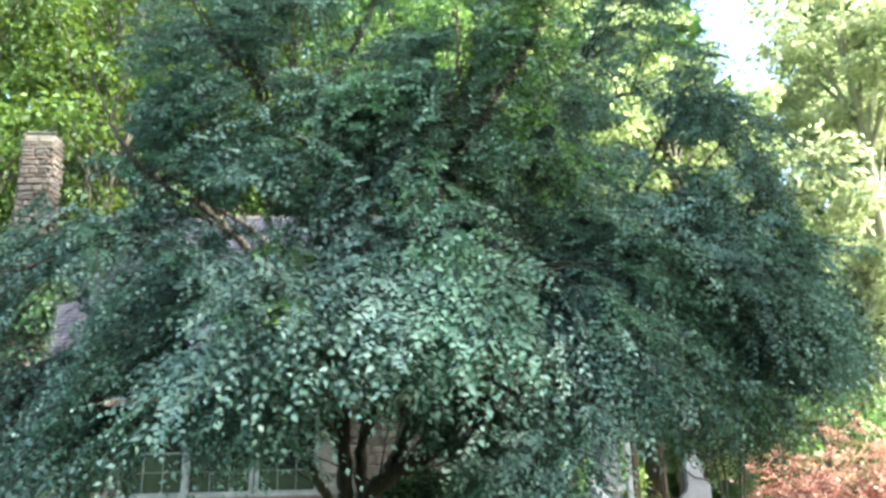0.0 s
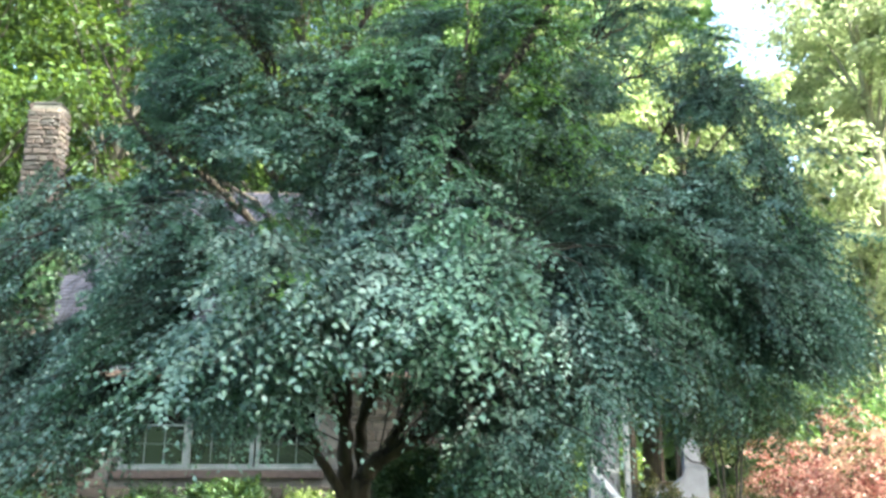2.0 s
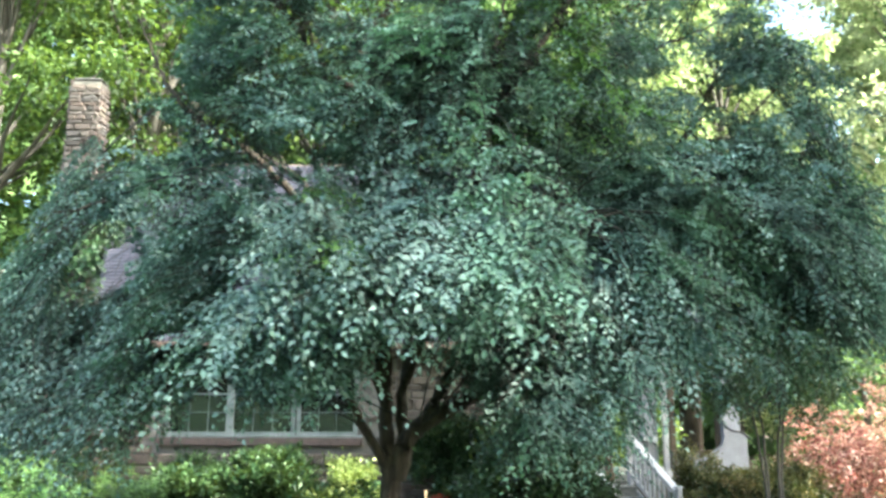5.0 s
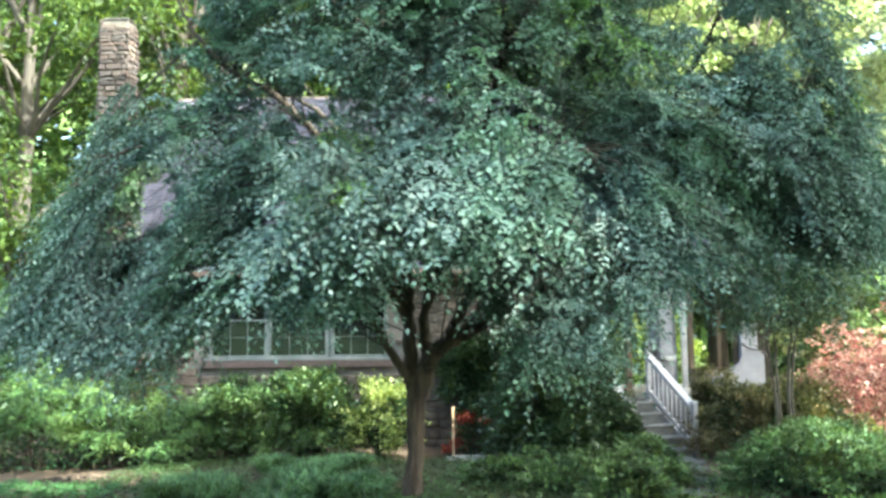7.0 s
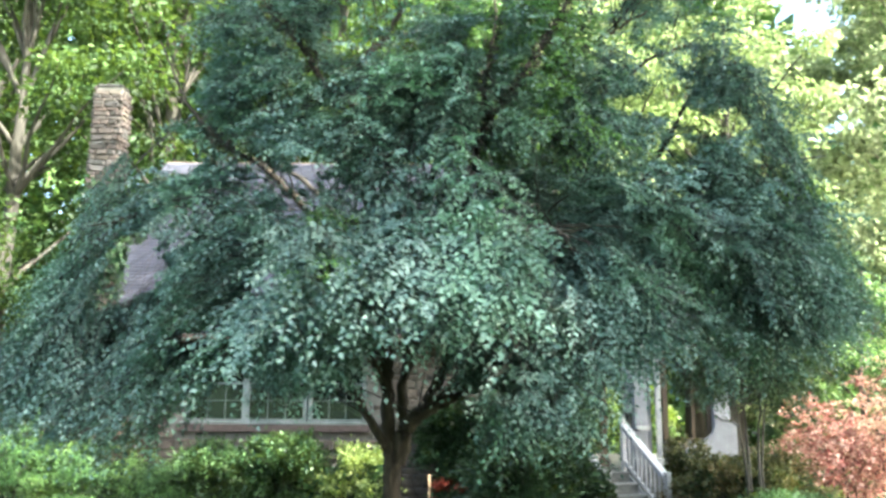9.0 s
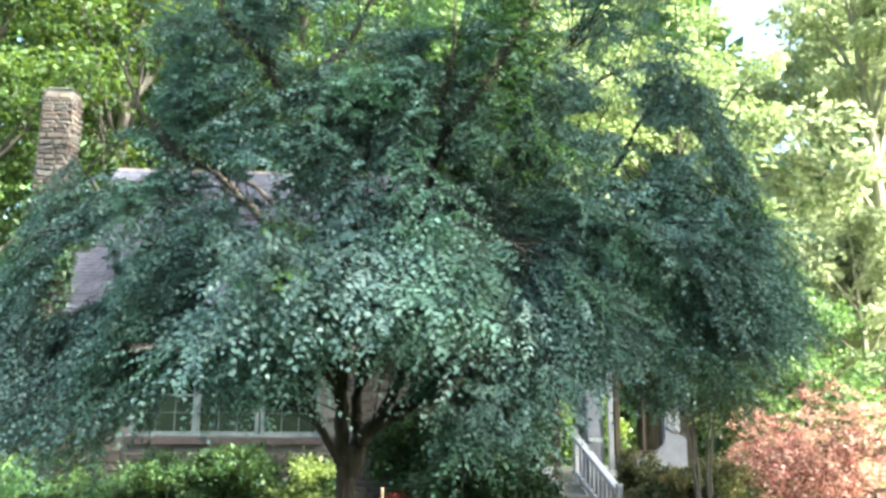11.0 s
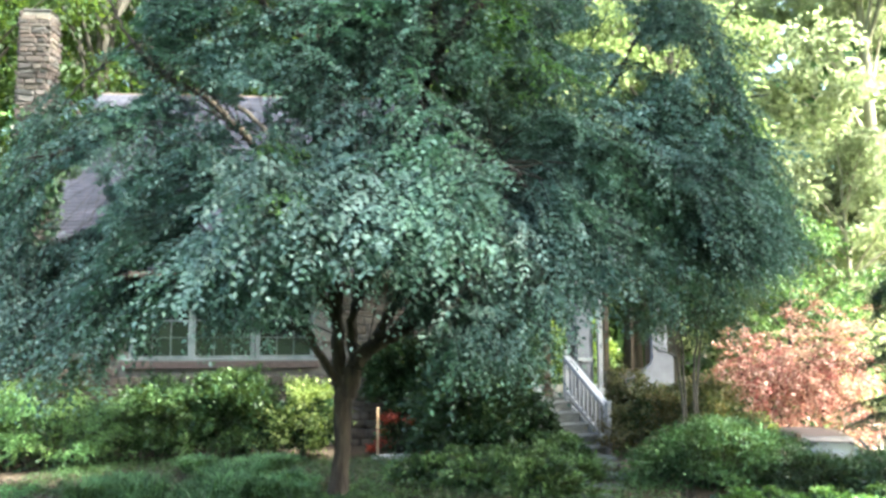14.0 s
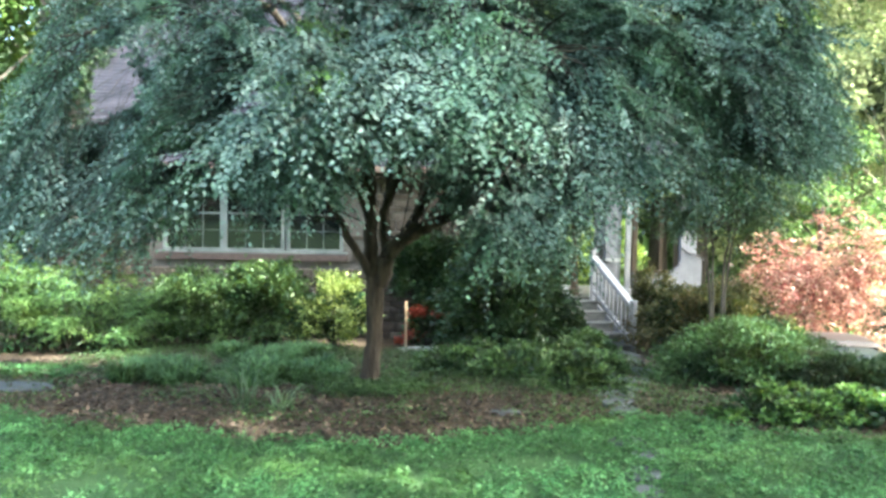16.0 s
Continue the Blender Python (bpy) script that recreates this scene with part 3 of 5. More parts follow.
    ends += [(rand.uniform(0.5, 2.8), rand.uniform(6.8, 8.6), rand.uniform(3.2, 4.7)) for q in range(70)]
    ends += [(rand.uniform(-3.4, -2.4), rand.uniform(6.6, 7.8), rand.uniform(1.2, 1.8)) for q in range(28)]
    ends += [(rand.uniform(0.95, 1.75), rand.uniform(6.6, 8.0), rand.uniform(2.78, 3.68)) for q in range(34)]
    near_clump = 105
    ends += [(rand.uniform(-1.7, -0.75), rand.uniform(5.6, 6.8), rand.uniform(1.75, 2.3)) for q in range(30)]
    ends += [(rand.uniform(-1.05, 0.65), rand.uniform(5.0, 6.3), rand.uniform(2.08, 2.55)) for q in range(75)]
    ends = np.array(ends)
    ends = np.concatenate([ends[:-near_clump][~gap_mask(ends[:-near_clump])], ends[-near_clump:]]) - foot
    used = np.zeros(len(spots))
    wood, tips, ways, near = [], [], [], []
    for k, e in enumerate(ends):
        d = np.linalg.norm((spots - e) * np.array([1, 1, 0.6]), axis=1) + 0.5 * np.abs(spots[:, 2] - e[2] - 0.35) + np.where(np.hypot(spots[:, 0], spots[:, 1]) > np.hypot(e[0], e[1]) + 0.1, 1.0, 0)
        d = d + 0.20 * used
        pick = np.argsort(d)[rand.integers(0, 10)]
        used[max(pick - 2, 0):pick + 3] += 1
        s = spots[pick]
        span = np.linalg.norm(e - s)
        m1 = s + (e - s) * 0.42 + np.array([0, 0, 0.15 * span]) + rand.normal(0, 0.05, 3)
        m2 = s + (e - s) * 0.76 + np.array([0, 0, 0.14 * span]) + rand.normal(0, 0.05, 3)
        p = curve_points([s, m1, m2, e], 12, 0.012)
        crossing = gap_mask(p + foot).sum()
        if crossing > 3 or sunlit(p + foot).sum() > 2:
            continue
        wood.append(tube_arrays(p, np.linspace(0.0025 if crossing else min(0.009, sizes[pick] * 0.5), 0.002, 12), 4))
        keep = np.linspace(7.5 if k >= len(ends) - near_clump else 4, 11, 7).astype(int)
        g = np.gradient(p, axis=0)[keep]
        tips.append(p[keep])
        ways.append(g / np.linalg.norm(g, axis=1)[:, None])
        near += [k >= len(ends) - near_clump] * 7
    tips, ways, near = np.concatenate(tips), np.concatenate(ways), np.array(near)
    clear = ~gap_mask(tips + foot)
    tips, ways, near = tips[clear], ways[clear], near[clear]
    (a, b), (pos, way, face, size, pale) = fans(tips[~near], ways[~near], 0.056, rand, 0.05)
    hole = gap_mask(pos + foot) | sunlit(pos + foot) | hides_limb(pos + foot)
    # Leaves of one upper clump turn pale to imitate sky light.
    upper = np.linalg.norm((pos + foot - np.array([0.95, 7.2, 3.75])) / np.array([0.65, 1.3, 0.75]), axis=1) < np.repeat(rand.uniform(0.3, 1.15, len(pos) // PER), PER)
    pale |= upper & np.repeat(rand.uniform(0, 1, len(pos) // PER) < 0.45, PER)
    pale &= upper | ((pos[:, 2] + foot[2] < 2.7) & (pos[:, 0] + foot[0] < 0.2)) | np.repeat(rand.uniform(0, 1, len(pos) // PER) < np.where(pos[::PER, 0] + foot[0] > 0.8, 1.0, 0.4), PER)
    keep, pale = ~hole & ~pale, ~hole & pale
    wx, wy, wz = (pos + foot).T
    # Patches of high leaves, mostly to the right, take the sunlit tone.
    sunned = keep & (wz > 3.6) & (np.sin(1.7 * wx + 0.6) + np.sin(2.3 * wz + 1.1) + np.sin(1.9 * wy + wx) > np.where(wx > 0.8, 0.35, 1.2))
    keep &= ~sunned
    green = leaf_arrays(pos[sunned], way[sunned], face[sunned], size[sunned], size[sunned] * 0.56)
    old = leaf_arrays(pos[keep], way[keep], face[keep], size[keep], size[keep] * 0.56)
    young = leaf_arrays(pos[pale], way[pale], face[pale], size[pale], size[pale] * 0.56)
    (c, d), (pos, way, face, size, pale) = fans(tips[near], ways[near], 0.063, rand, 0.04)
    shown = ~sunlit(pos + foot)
    # The lowest, nearest sprays keep the pale tone in place of sky light.
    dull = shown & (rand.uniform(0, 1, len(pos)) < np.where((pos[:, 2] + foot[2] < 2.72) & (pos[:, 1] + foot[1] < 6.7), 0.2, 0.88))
    # Three near spots are coloured as if sun struck them from behind.
    backlit = np.zeros(len(pos), bool)
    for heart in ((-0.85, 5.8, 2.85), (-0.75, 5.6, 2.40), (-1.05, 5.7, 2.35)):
        backlit |= np.linalg.norm((pos + foot - np.array(heart)) * np.array([1, 0.4, 1.6]), axis=1) < 0.22
    backlit &= shown & (rand.uniform(0, 1, len(pos)) < 0.6)
    dull &= ~backlit
    pale = shown & ~dull & ~backlit
    green = joined([green, leaf_arrays(pos[backlit], way[backlit], face[backlit], size[backlit], size[backlit] * 0.60)])
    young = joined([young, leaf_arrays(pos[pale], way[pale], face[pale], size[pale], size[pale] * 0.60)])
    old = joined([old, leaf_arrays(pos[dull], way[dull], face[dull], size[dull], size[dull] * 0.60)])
    a, b = np.concatenate([a, c]), np.concatenate([b, d])
    open_air = ~(gap_mask((a + b) / 2 + foot) | gap_mask(b + foot) | sunlit((a + b) / 2 + foot))
    a, b = a[open_air], b[open_air]
    mid = (a + b) / 2 + np.array([0, 0, 0.05])
    for q in range(0, len(a), 2):
        wood.append(tube_arrays(np.stack([a[q], mid[q], b[q]]), np.array([0.004, 0.003, 0.0015]), 3))
    quads = joined(wood)
    tagged(part("branchwork", mesh_of("branchwork", *quads, TWIG), TWIG, tree, "thin dark arching branches"), kind="stuff")
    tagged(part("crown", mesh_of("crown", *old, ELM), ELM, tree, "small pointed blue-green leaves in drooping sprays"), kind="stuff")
    tagged(part("sunlit_foliage", mesh_of("sunlit_foliage", *green, ELM_SUNLIT), ELM_SUNLIT, tree, "greener leaves in patches, passing sun put into their colour"), kind="stuff")
    tagged(part("young_skylit_foliage", mesh_of("young_skylit_foliage", *young, ELM_YOUNG_SKYLIT), ELM_YOUNG_SKYLIT, tree, "young tips and sprays paled to put sky light into their colour"), kind="stuff")
    return tree


elm()


# ---- woods behind and unseen shade trees beside the yard ----
def wood_tree(x, y, height, spread, leafy, leaves, leaf, label, seed, low=0.3, bark=None, lean=0.0, name="forest_tree", group="trees of the woods"):
    """A tall tree: tapered trunk, limbs, and clumps of leaves with gaps between them."""
    rand = np.random.default_rng(seed)
    z0 = float(ground_z(x, y)) - 0.1
    tree = thing(name, (x, y, z0), label, "tree", group)
    bark = bark or BARK_GREY
    r0 = 0.014 * height + 0.06
    p = curve_points([(0, 0, 0), (lean * 0.2, 0, height * 0.3), (lean * 0.6, 0.1, height * 0.65), (lean, 0, height * 0.96)], 14, 0.04)
    v, f = tube_arrays(p, r0 * (1 - 0.9 * np.linspace(0, 1, 14)) * (1 + 0.5 * np.exp(-np.arange(14) * 1.2)), 9)
    part("trunk", mesh_of("trunk", v, f, bark, True), bark, tree)
    clumps, wood = [], []
    for q in range(34):
        h = rand.uniform(low, 1.0)
        a = rand.uniform(0, 2 * np.pi)
        reach = spread * (0.35 + 0.65 * math.sin(math.pi * min(max((h - low) / (1 - low), 0.03), 1.0) ** 0.8)) * rand.uniform(0.45, 1.0)
        s = p[int(min(h * 0.8, 0.95) * 13)]
        e = np.array([s[0] + reach * math.cos(a), s[1] + reach * math.sin(a), h * height])
        path = curve_points([s, (s + e) / 2 + np.array([0, 0, 0.25]), e], 6, 0.05)
        wood.append(tube_arrays(path, np.linspace(r0 * 0.28, 0.015, 6), 5))
        clumps.append(e)
        clumps.append((s + 2 * e) / 3 + rand.normal(0, 0.4, 3))
    tagged(part("limbwork", mesh_of("limbwork", *joined(wood), bark, True), bark, tree), kind="stuff")
    c = np.array(clumps)
    size = spread * 0.23 * rand.uniform(0.6, 1.3, len(c))
    which = rand.integers(0, len(c), leaves)
    off = rand.normal(0, 1, (leaves, 3))
    off /= np.linalg.norm(off, axis=1)[:, None]
    off *= (rand.uniform(0.05, 1, leaves) ** 0.45)[:, None] * size[which][:, None] * np.array([1.15, 1.15, 0.62])
    pos = c[which] + off
    way = off + rand.normal(0, 0.6, off.shape) * size[which][:, None]
    way[:, 2] -= 0.4 * size[which]
    up = np.array([0, 0, 1.0]) + rand.normal(0, 0.6, (leaves, 3))
    if name == "shade_tree":
        lit = sunlit(pos + np.array([x, y, z0]), 0.32)
        pos, way, up = pos[~lit], way[~lit], up[~lit]
    L = leaf * rand.uniform(0.6, 1.4, len(pos))
    tagged(part("crown", mesh_of("crown", *leaf_arrays(pos, way, up, L, L * 0.6), leafy), leafy, tree), kind="stuff")
    return tree


LIT = "tall woodland tree with sunlit yellow-green leaves"
for q, (x, y, h, s, mat, cnt, leaf) in enumerate([
    (-13.2, 22.5, 19, 4.4, FOREST_MID, 15000, 0.20), (-17.5, 27, 24, 5.5, FOREST_MID, 15000, 0.24), (-10.0, 27, 25, 5.0, FOREST_MID, 17000, 0.24),
    (-24, 34, 28, 6.5, FOREST_MID, 13000, 0.32), (-4.5, 29, 26, 5.5, FOREST_MID, 18000, 0.25), (1.0, 28, 25, 5.2, FOREST, 18000, 0.25),
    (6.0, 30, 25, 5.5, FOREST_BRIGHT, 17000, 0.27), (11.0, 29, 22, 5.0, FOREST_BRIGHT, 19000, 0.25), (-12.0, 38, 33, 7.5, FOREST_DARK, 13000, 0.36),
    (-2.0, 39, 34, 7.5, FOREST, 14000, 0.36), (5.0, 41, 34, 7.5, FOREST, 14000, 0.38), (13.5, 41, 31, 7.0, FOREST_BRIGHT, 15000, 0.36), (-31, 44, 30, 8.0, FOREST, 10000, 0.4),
    (13.2, 24.5, 8.5, 3.6, FOREST, 11000, 0.18), (17.5, 27, 11, 4.0, FOREST_HAZED, 20000, 0.22), (25, 36, 17, 6.0, FOREST_HAZED, 17000, 0.32), (35, 46, 22, 8.0, FOREST_BRIGHT, 9000, 0.4),
    (20.6, 30, 26, 6.2, FOREST_HAZED, 30000, 0.30), (16.2, 36, 21, 5.0, FOREST_HAZED, 26000, 0.32), (-9.5, 20.5, 5.0, 2.2, FOREST, 6000, 0.14), (-12.5, 18.5, 4.6, 2.4, FOREST, 7000, 0.15),
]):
    wood_tree(x, y, h, s, mat, cnt, leaf, "tall woodland tree with haze and glare put into its pale leaves" if mat is FOREST_HAZED else LIT, 100 + q, 0.12 if h < 13 else 0.2, BARK_PALE if mat is FOREST_HAZED else None, lean=0.6 * math.sin(q * 2.1))
# far woods close the view
rand = np.random.default_rng(5)
m = 60000
a = rand.uniform(-1.15, 1.15, m) + 0.0
d = rand.uniform(58, 80, m)
hgt = 47 + 5 * np.sin(a * 9) + 4 * np.sin(a * 23 + 1)
hgt = hgt * (1 - 0.62 * np.exp(-((a - 0.495) / 0.05) ** 2))
zz = -2 + hgt * rand.uniform(0, 1, m)
pos = np.stack([d * np.sin(a), d * np.cos(a), zz], 1)
L = rand.uniform(1.0, 2.3, m)
far = new("far_woods", mesh_of("far_woods", *leaf_arrays(pos, rand.normal(0, 1, (m, 3)), rand.normal(0, 1, (m, 3)), L, L * 0.7), FOREST))
tagged(far, "distant sunlit green woods", "woods", kind="stuff")
# unseen trees, added beside and behind the viewer to keep sun off the yard
for q, (x, y, h, s) in enumerate([(9.5, -2.5, 25, 5.5), (11.8, 1.2, 20.5, 4.4), (16.5, -5.0, 25, 6.0), (13.2, 9.1, 31, 7.8), (21.5, 5.5, 25, 5.0), (19.0, 0.3, 25, 4.8)]):
    wood_tree(x, y, h, s, FOREST_DARK, 15000 if s > 7 else 9000, 0.42, "tall dark green tree out of view, added to shade the yard", 300 + q, 0.6, name="shade_tree", group="shade trees")


# ---- house ----
house = thing("house", (0, 16.0, 0), "low stone house with grey shingle roof and white porch trim", "house")
EAVE, SLOPE, RIDGE_Y, LEFT, RIGHT = 2.6, 0.94, 5.0, -7.92, 2.75


def wall_boxes(name, boxes, material, parent, label=""):
    return [part(name, box(*b), material, parent, label) for b in boxes]


WL, WR, SILL, HEAD = -5.28, -1.56, 0.86, 2.36
front = wall_boxes("wall", [(LEFT + 0.25, WL, 0, 0.25, -1.3, 2.55), (WR, RIGHT, 0, 0.25, -1.3, 2.55), (WL, WR, 0, 0.25, -1.3, SILL - 0.06), (WL, WR, 0, 0.25, HEAD, 2.55)], MORTAR, house, "rubble stone front wall")[0]
wall_boxes("wall", [(LEFT + 0.25, LEFT + 0.5, 0.25, 10.0, -1.3, 2.55), (RIGHT - 0.25, RIGHT, 0.25, 10.0, -1.3, 2.55), (LEFT + 0.5, RIGHT - 0.25, 9.75, 10.0, -1.3, 2.55)], MORTAR, house)
# Added box behind the glass; its dark colour stands in for dimness.
wall_boxes("room_wall", [(LEFT + 0.5, RIGHT - 0.25, 3.2, 3.3, -0.1, 2.5), (LEFT + 0.5, RIGHT - 0.25, 0.3, 3.2, -0.15, -0.1), (LEFT + 0.5, RIGHT - 0.25, 0.3, 3.2, 2.45, 2.5)], DARKROOM, house, "room behind the windows, dimness put into its dark walls")


def gable(x, side):
    bm = bmesh.new()
    a = [bm.verts.new((x + dx, yy, zz)) for dx in (0, 0.2) for yy, zz in ((0.0, 2.55), (10.0, 2.55), (5.0, 2.55 + 5.0 * SLOPE - 0.1))]
    bm.faces.new(a[:3])
    bm.faces.new(a[:2:-1])
    for p, q in ((0, 1), (1, 2), (2, 0)):
        bm.faces.new((a[p], a[p + 3], a[q + 3], a[q]))
    return part("gable", bm, MORTAR, house)


gable(LEFT + 0.26, -1)
gable(RIGHT - 0.46, 1)


def roof_slab(name, x0, x1, y0, z0, y1, z1, thick, parent, material):
    bm = bmesh.new()
    lo = [bm.verts.new(v) for v in ((x0, y0, z0 - thick), (x1, y0, z0 - thick), (x1, y1, z1 - thick), (x0, y1, z1 - thick))]
    hi = [bm.verts.new(v) for v in ((x0, y0, z0), (x1, y0, z0), (x1, y1, z1), (x0, y1, z1))]
    bm.faces.new(lo[::-1])
    bm.faces.new(hi)
    for q in range(4):
        bm.faces.new((lo[q], lo[(q + 1) % 4], hi[(q + 1) % 4], hi[q]))
    return part(name, bm, material, parent)


def shingles(parent, x0, x1, y0, z0, y1, z1, step=0.135):
    """Courses of overlapping shingle tabs, uneven at their lower edge."""
    rand = np.random.default_rng(21)
    run = math.hypot(y1 - y0, z1 - z0)
    uy, uz = (y1 - y0) / run, (z1 - z0) / run
    for q in range(int(run / step)):
        vs, fs, x, s0 = [], [], x0, q * step
        while x < x1 - 0.05:
            w = min(rand.uniform(0.22, 0.34), x1 - x)
            drop, lift = rand.uniform(-0.008, 0.012), rand.uniform(0.018, 0.030)
            b = len(vs)
            for xx in (x + 0.003, x + w - 0.003):
                for s, h in ((s0 - drop, lift), (s0 + step + 0.03, 0.004), (s0 - drop, 0.0)):
                    vs.append((xx, y0 + uy * s - uz * h, z0 + uz * s + uy * h))
            fs += [(b, b + 3, b + 4, b + 1), (b, b + 2, b + 5, b + 3)]
            x += w
        part("shingle_course", mesh_of("shingle_course", vs, fs, ROOF), ROOF, parent)


roof = roof_slab("roof", LEFT, RIGHT + 0.1, -0.6, EAVE, RIDGE_Y, EAVE + (RIDGE_Y + 0.6) * SLOPE, 0.14, house, BROWNWOOD)
tagged(roof, "weathered grey shingle roof")
shingles(roof, LEFT, RIGHT + 0.1, -0.6, EAVE, RIDGE_Y, EAVE + (RIDGE_Y + 0.6) * SLOPE)
roof_slab("back_roof", LEFT, RIGHT + 0.1, RIDGE_Y, EAVE + (RIDGE_Y + 0.6) * SLOPE, 10.6, EAVE, 0.14, house, ROOF)
part("gutter", box(LEFT, RIGHT + 0.1, -0.72, -0.605, EAVE - 0.13, EAVE - 0.01, 0.02), GUTTER, house, "worn tan gutter")
part("soffit", box(LEFT + 0.3, RIGHT, -0.59, -0.005, EAVE - 0.21, EAVE - 0.17), BROWNWOOD, house)


def stone_mesh(w, h, d, rand, material):
    """An uneven block with worn corners, its back on the wall."""
    bm = bmesh.new()
    jig = lambda s: rand.uniform(-s, s)
    back = [bm.verts.new((sx * w / 2, 0, sz * h / 2)) for sx, sz in ((-1, -1), (1, -1), (1, 1), (-1, 1))]
    rim = [bm.verts.new((sx * w / 2 * 0.97 + jig(0.008), -d * 0.6, sz * h / 2 * 0.95 + jig(0.008))) for sx, sz in ((-1, -1), (1, -1), (1, 1), (-1, 1))]
    face = [bm.verts.new((sx * w / 2 * 0.8 + jig(0.015), -d + jig(0.012), sz * h / 2 * 0.72 + jig(0.01))) for sx, sz in ((-1, -1), (1, -1), (1, 1), (-1, 1))]
    bm.faces.new(face)
    for q in range(4):
        e = (q + 1) % 4
        bm.faces.new((back[q], back[e], rim[e], rim[q]))
        bm.faces.new((rim[q], rim[e], face[e], face[q]))
    me = bpy.data.meshes.new("stone")
    bm.to_mesh(me)
    bm.free()
    me.materials.append(material)
    return me


stone_rand = random.Random(3)
CHIMNEY_W, CHIMNEY_H, WALL_W, WALL_H = (0.12, 0.16, 0.22, 0.28, 0.34), (0.06, 0.08, 0.10, 0.13), (0.20, 0.28, 0.38, 0.48, 0.60), (0.10, 0.15, 0.21)
STONES = {(w, h): stone_mesh(w, h, 0.075, stone_rand, STONE) for w in CHIMNEY_W for h in CHIMNEY_H}
STONES.update({(w, h): stone_mesh(w, h, 0.05, stone_rand, WALLSTONE) for w in WALL_W for h in WALL_H})


def lay_stones(parent, x0, x1, z0, z1, blocked, single, place, widths=CHIMNEY_W, heights=CHIMNEY_H, rest=STONE_REST):
    """Rubble courses over a face. Up to 300 of those that 'single' picks are objects, the rest one mesh."""
    rest_v, rest_f, count, z = [], [], 0, z0
    while z < z1 - 0.05:
        h = stone_rand.choice(heights)
        x = x0
        while x < x1 - 0.06:
            w = stone_rand.choice(widths)
            if x + w > x1:
                w = next((c for c in widths[::-1] if x + c <= x1 + 0.03), widths[0])
            xc, zc = x + w / 2, z + h / 2
            if not blocked(xc, zc, w, h):
                tilt = stone_rand.uniform(-5, 5) if rest is STONE_REST else 0.0
                me, m = STONES[(w, h)], place(xc, zc) @ pose(0, stone_rand.uniform(-0.02, 0.0), 0, 0, tilt, 0)
                if single(xc, zc) and count < 300:
                    count += 1
                    ob = new("stone", me)
                    ob.parent = parent
                    ob.matrix_local = m
                else:
                    b = len(rest_v)
                    rest_v += [tuple(m @ v.co) for v in me.vertices]
                    rest_f += [tuple(b + q for q in p.vertices) for p in me.polygons]
            x += w + 0.012
        z += h + 0.012
    if rest_v:
        tagged(part("stonework", mesh_of("stonework", rest_v, rest_f, rest), rest, parent), kind="stuff")


# windows: three units under one head
for q, (x0, x1) in enumerate(((-5.22, -4.12), (-3.98, -2.86), (-2.68, -1.64))):
    bm = bmesh.new()
    for xa, xb, za, zb in ((x0 - 0.07, x0, SILL - 0.02, HEAD), (x1, x1 + 0.07, SILL - 0.02, HEAD), (x0, x1, HEAD - 0.08, HEAD), (x0, x1, SILL - 0.02, SILL + 0.03)):
        bmesh.ops.create_cube(bm, size=1.0, matrix=Matrix.Translation(((xa + xb) / 2, 0.06, (za + zb) / 2)) @ Matrix.Diagonal((xb - xa, 0.14, zb - za, 1)))
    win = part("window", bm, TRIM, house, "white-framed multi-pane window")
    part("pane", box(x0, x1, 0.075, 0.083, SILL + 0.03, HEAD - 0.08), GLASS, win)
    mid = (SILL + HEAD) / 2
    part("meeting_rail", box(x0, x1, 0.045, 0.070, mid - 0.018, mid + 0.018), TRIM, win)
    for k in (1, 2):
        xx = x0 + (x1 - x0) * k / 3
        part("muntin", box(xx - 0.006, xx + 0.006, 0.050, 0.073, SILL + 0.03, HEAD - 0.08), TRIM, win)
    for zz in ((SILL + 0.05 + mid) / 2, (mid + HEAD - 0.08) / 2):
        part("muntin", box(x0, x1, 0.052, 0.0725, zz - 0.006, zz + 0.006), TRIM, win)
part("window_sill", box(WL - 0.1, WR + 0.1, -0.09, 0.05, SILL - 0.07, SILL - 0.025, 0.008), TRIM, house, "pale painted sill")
part("brick_ledge", box(WL - 0.15, WR + 0.1, -0.13, -0.002, SILL - 0.22, SILL - 0.075, 0.01), STONE_REST, house, "brown brick ledge")
chimney = part("chimney", box(-7.32, -6.79, -0.80, -0.42, -1.2, 7.76), MORTAR, house, "tall rubble stone chimney")
part("chimney_cap", box(-7.34, -6.77, -0.82, -0.40, 7.762, 7.83, 0.03), DARKSTONE, chimney, "dark mortar cap")
part("breast", box(-7.32, -6.79, -0.419, -0.055, -1.2, 2.3), MORTAR, chimney, "rough mortared breast against the wall")


# ivy climbs the chimney and the roof's edge beside it
rand = np.random.default_rng(77)
m = 4600
zz = np.where(rand.uniform(0, 1, m) < 0.55, rand.normal(4.7, 0.6, m), rand.uniform(-0.9, 5.9, m))
keep = np.array([noise.noise(Vector((0.0, 3.0, z * 0.9))) for z in zz]) + 0.35 - 0.06 * zz > rand.uniform(-0.3, 0.6, m)
zz = zz[keep]
m = len(zz)
face = rand.uniform(0, 1, m) < 0.62
px = np.where(face, rand.uniform(-7.45, -6.65, m), -6.73 + rand.uniform(0, 0.16, m))
py = np.where(face, 15.10 + rand.uniform(-0.09, 0.02, m), rand.uniform(15.15, 15.6, m))
pos = np.stack([px, py, zz], 1)
out = np.where(face[:, None], np.array([[0, -1.0, 0.5]]), np.array([[1.0, -0.2, 0.5]])) + rand.normal(0, 0.4, (m, 3))
m2 = 1500
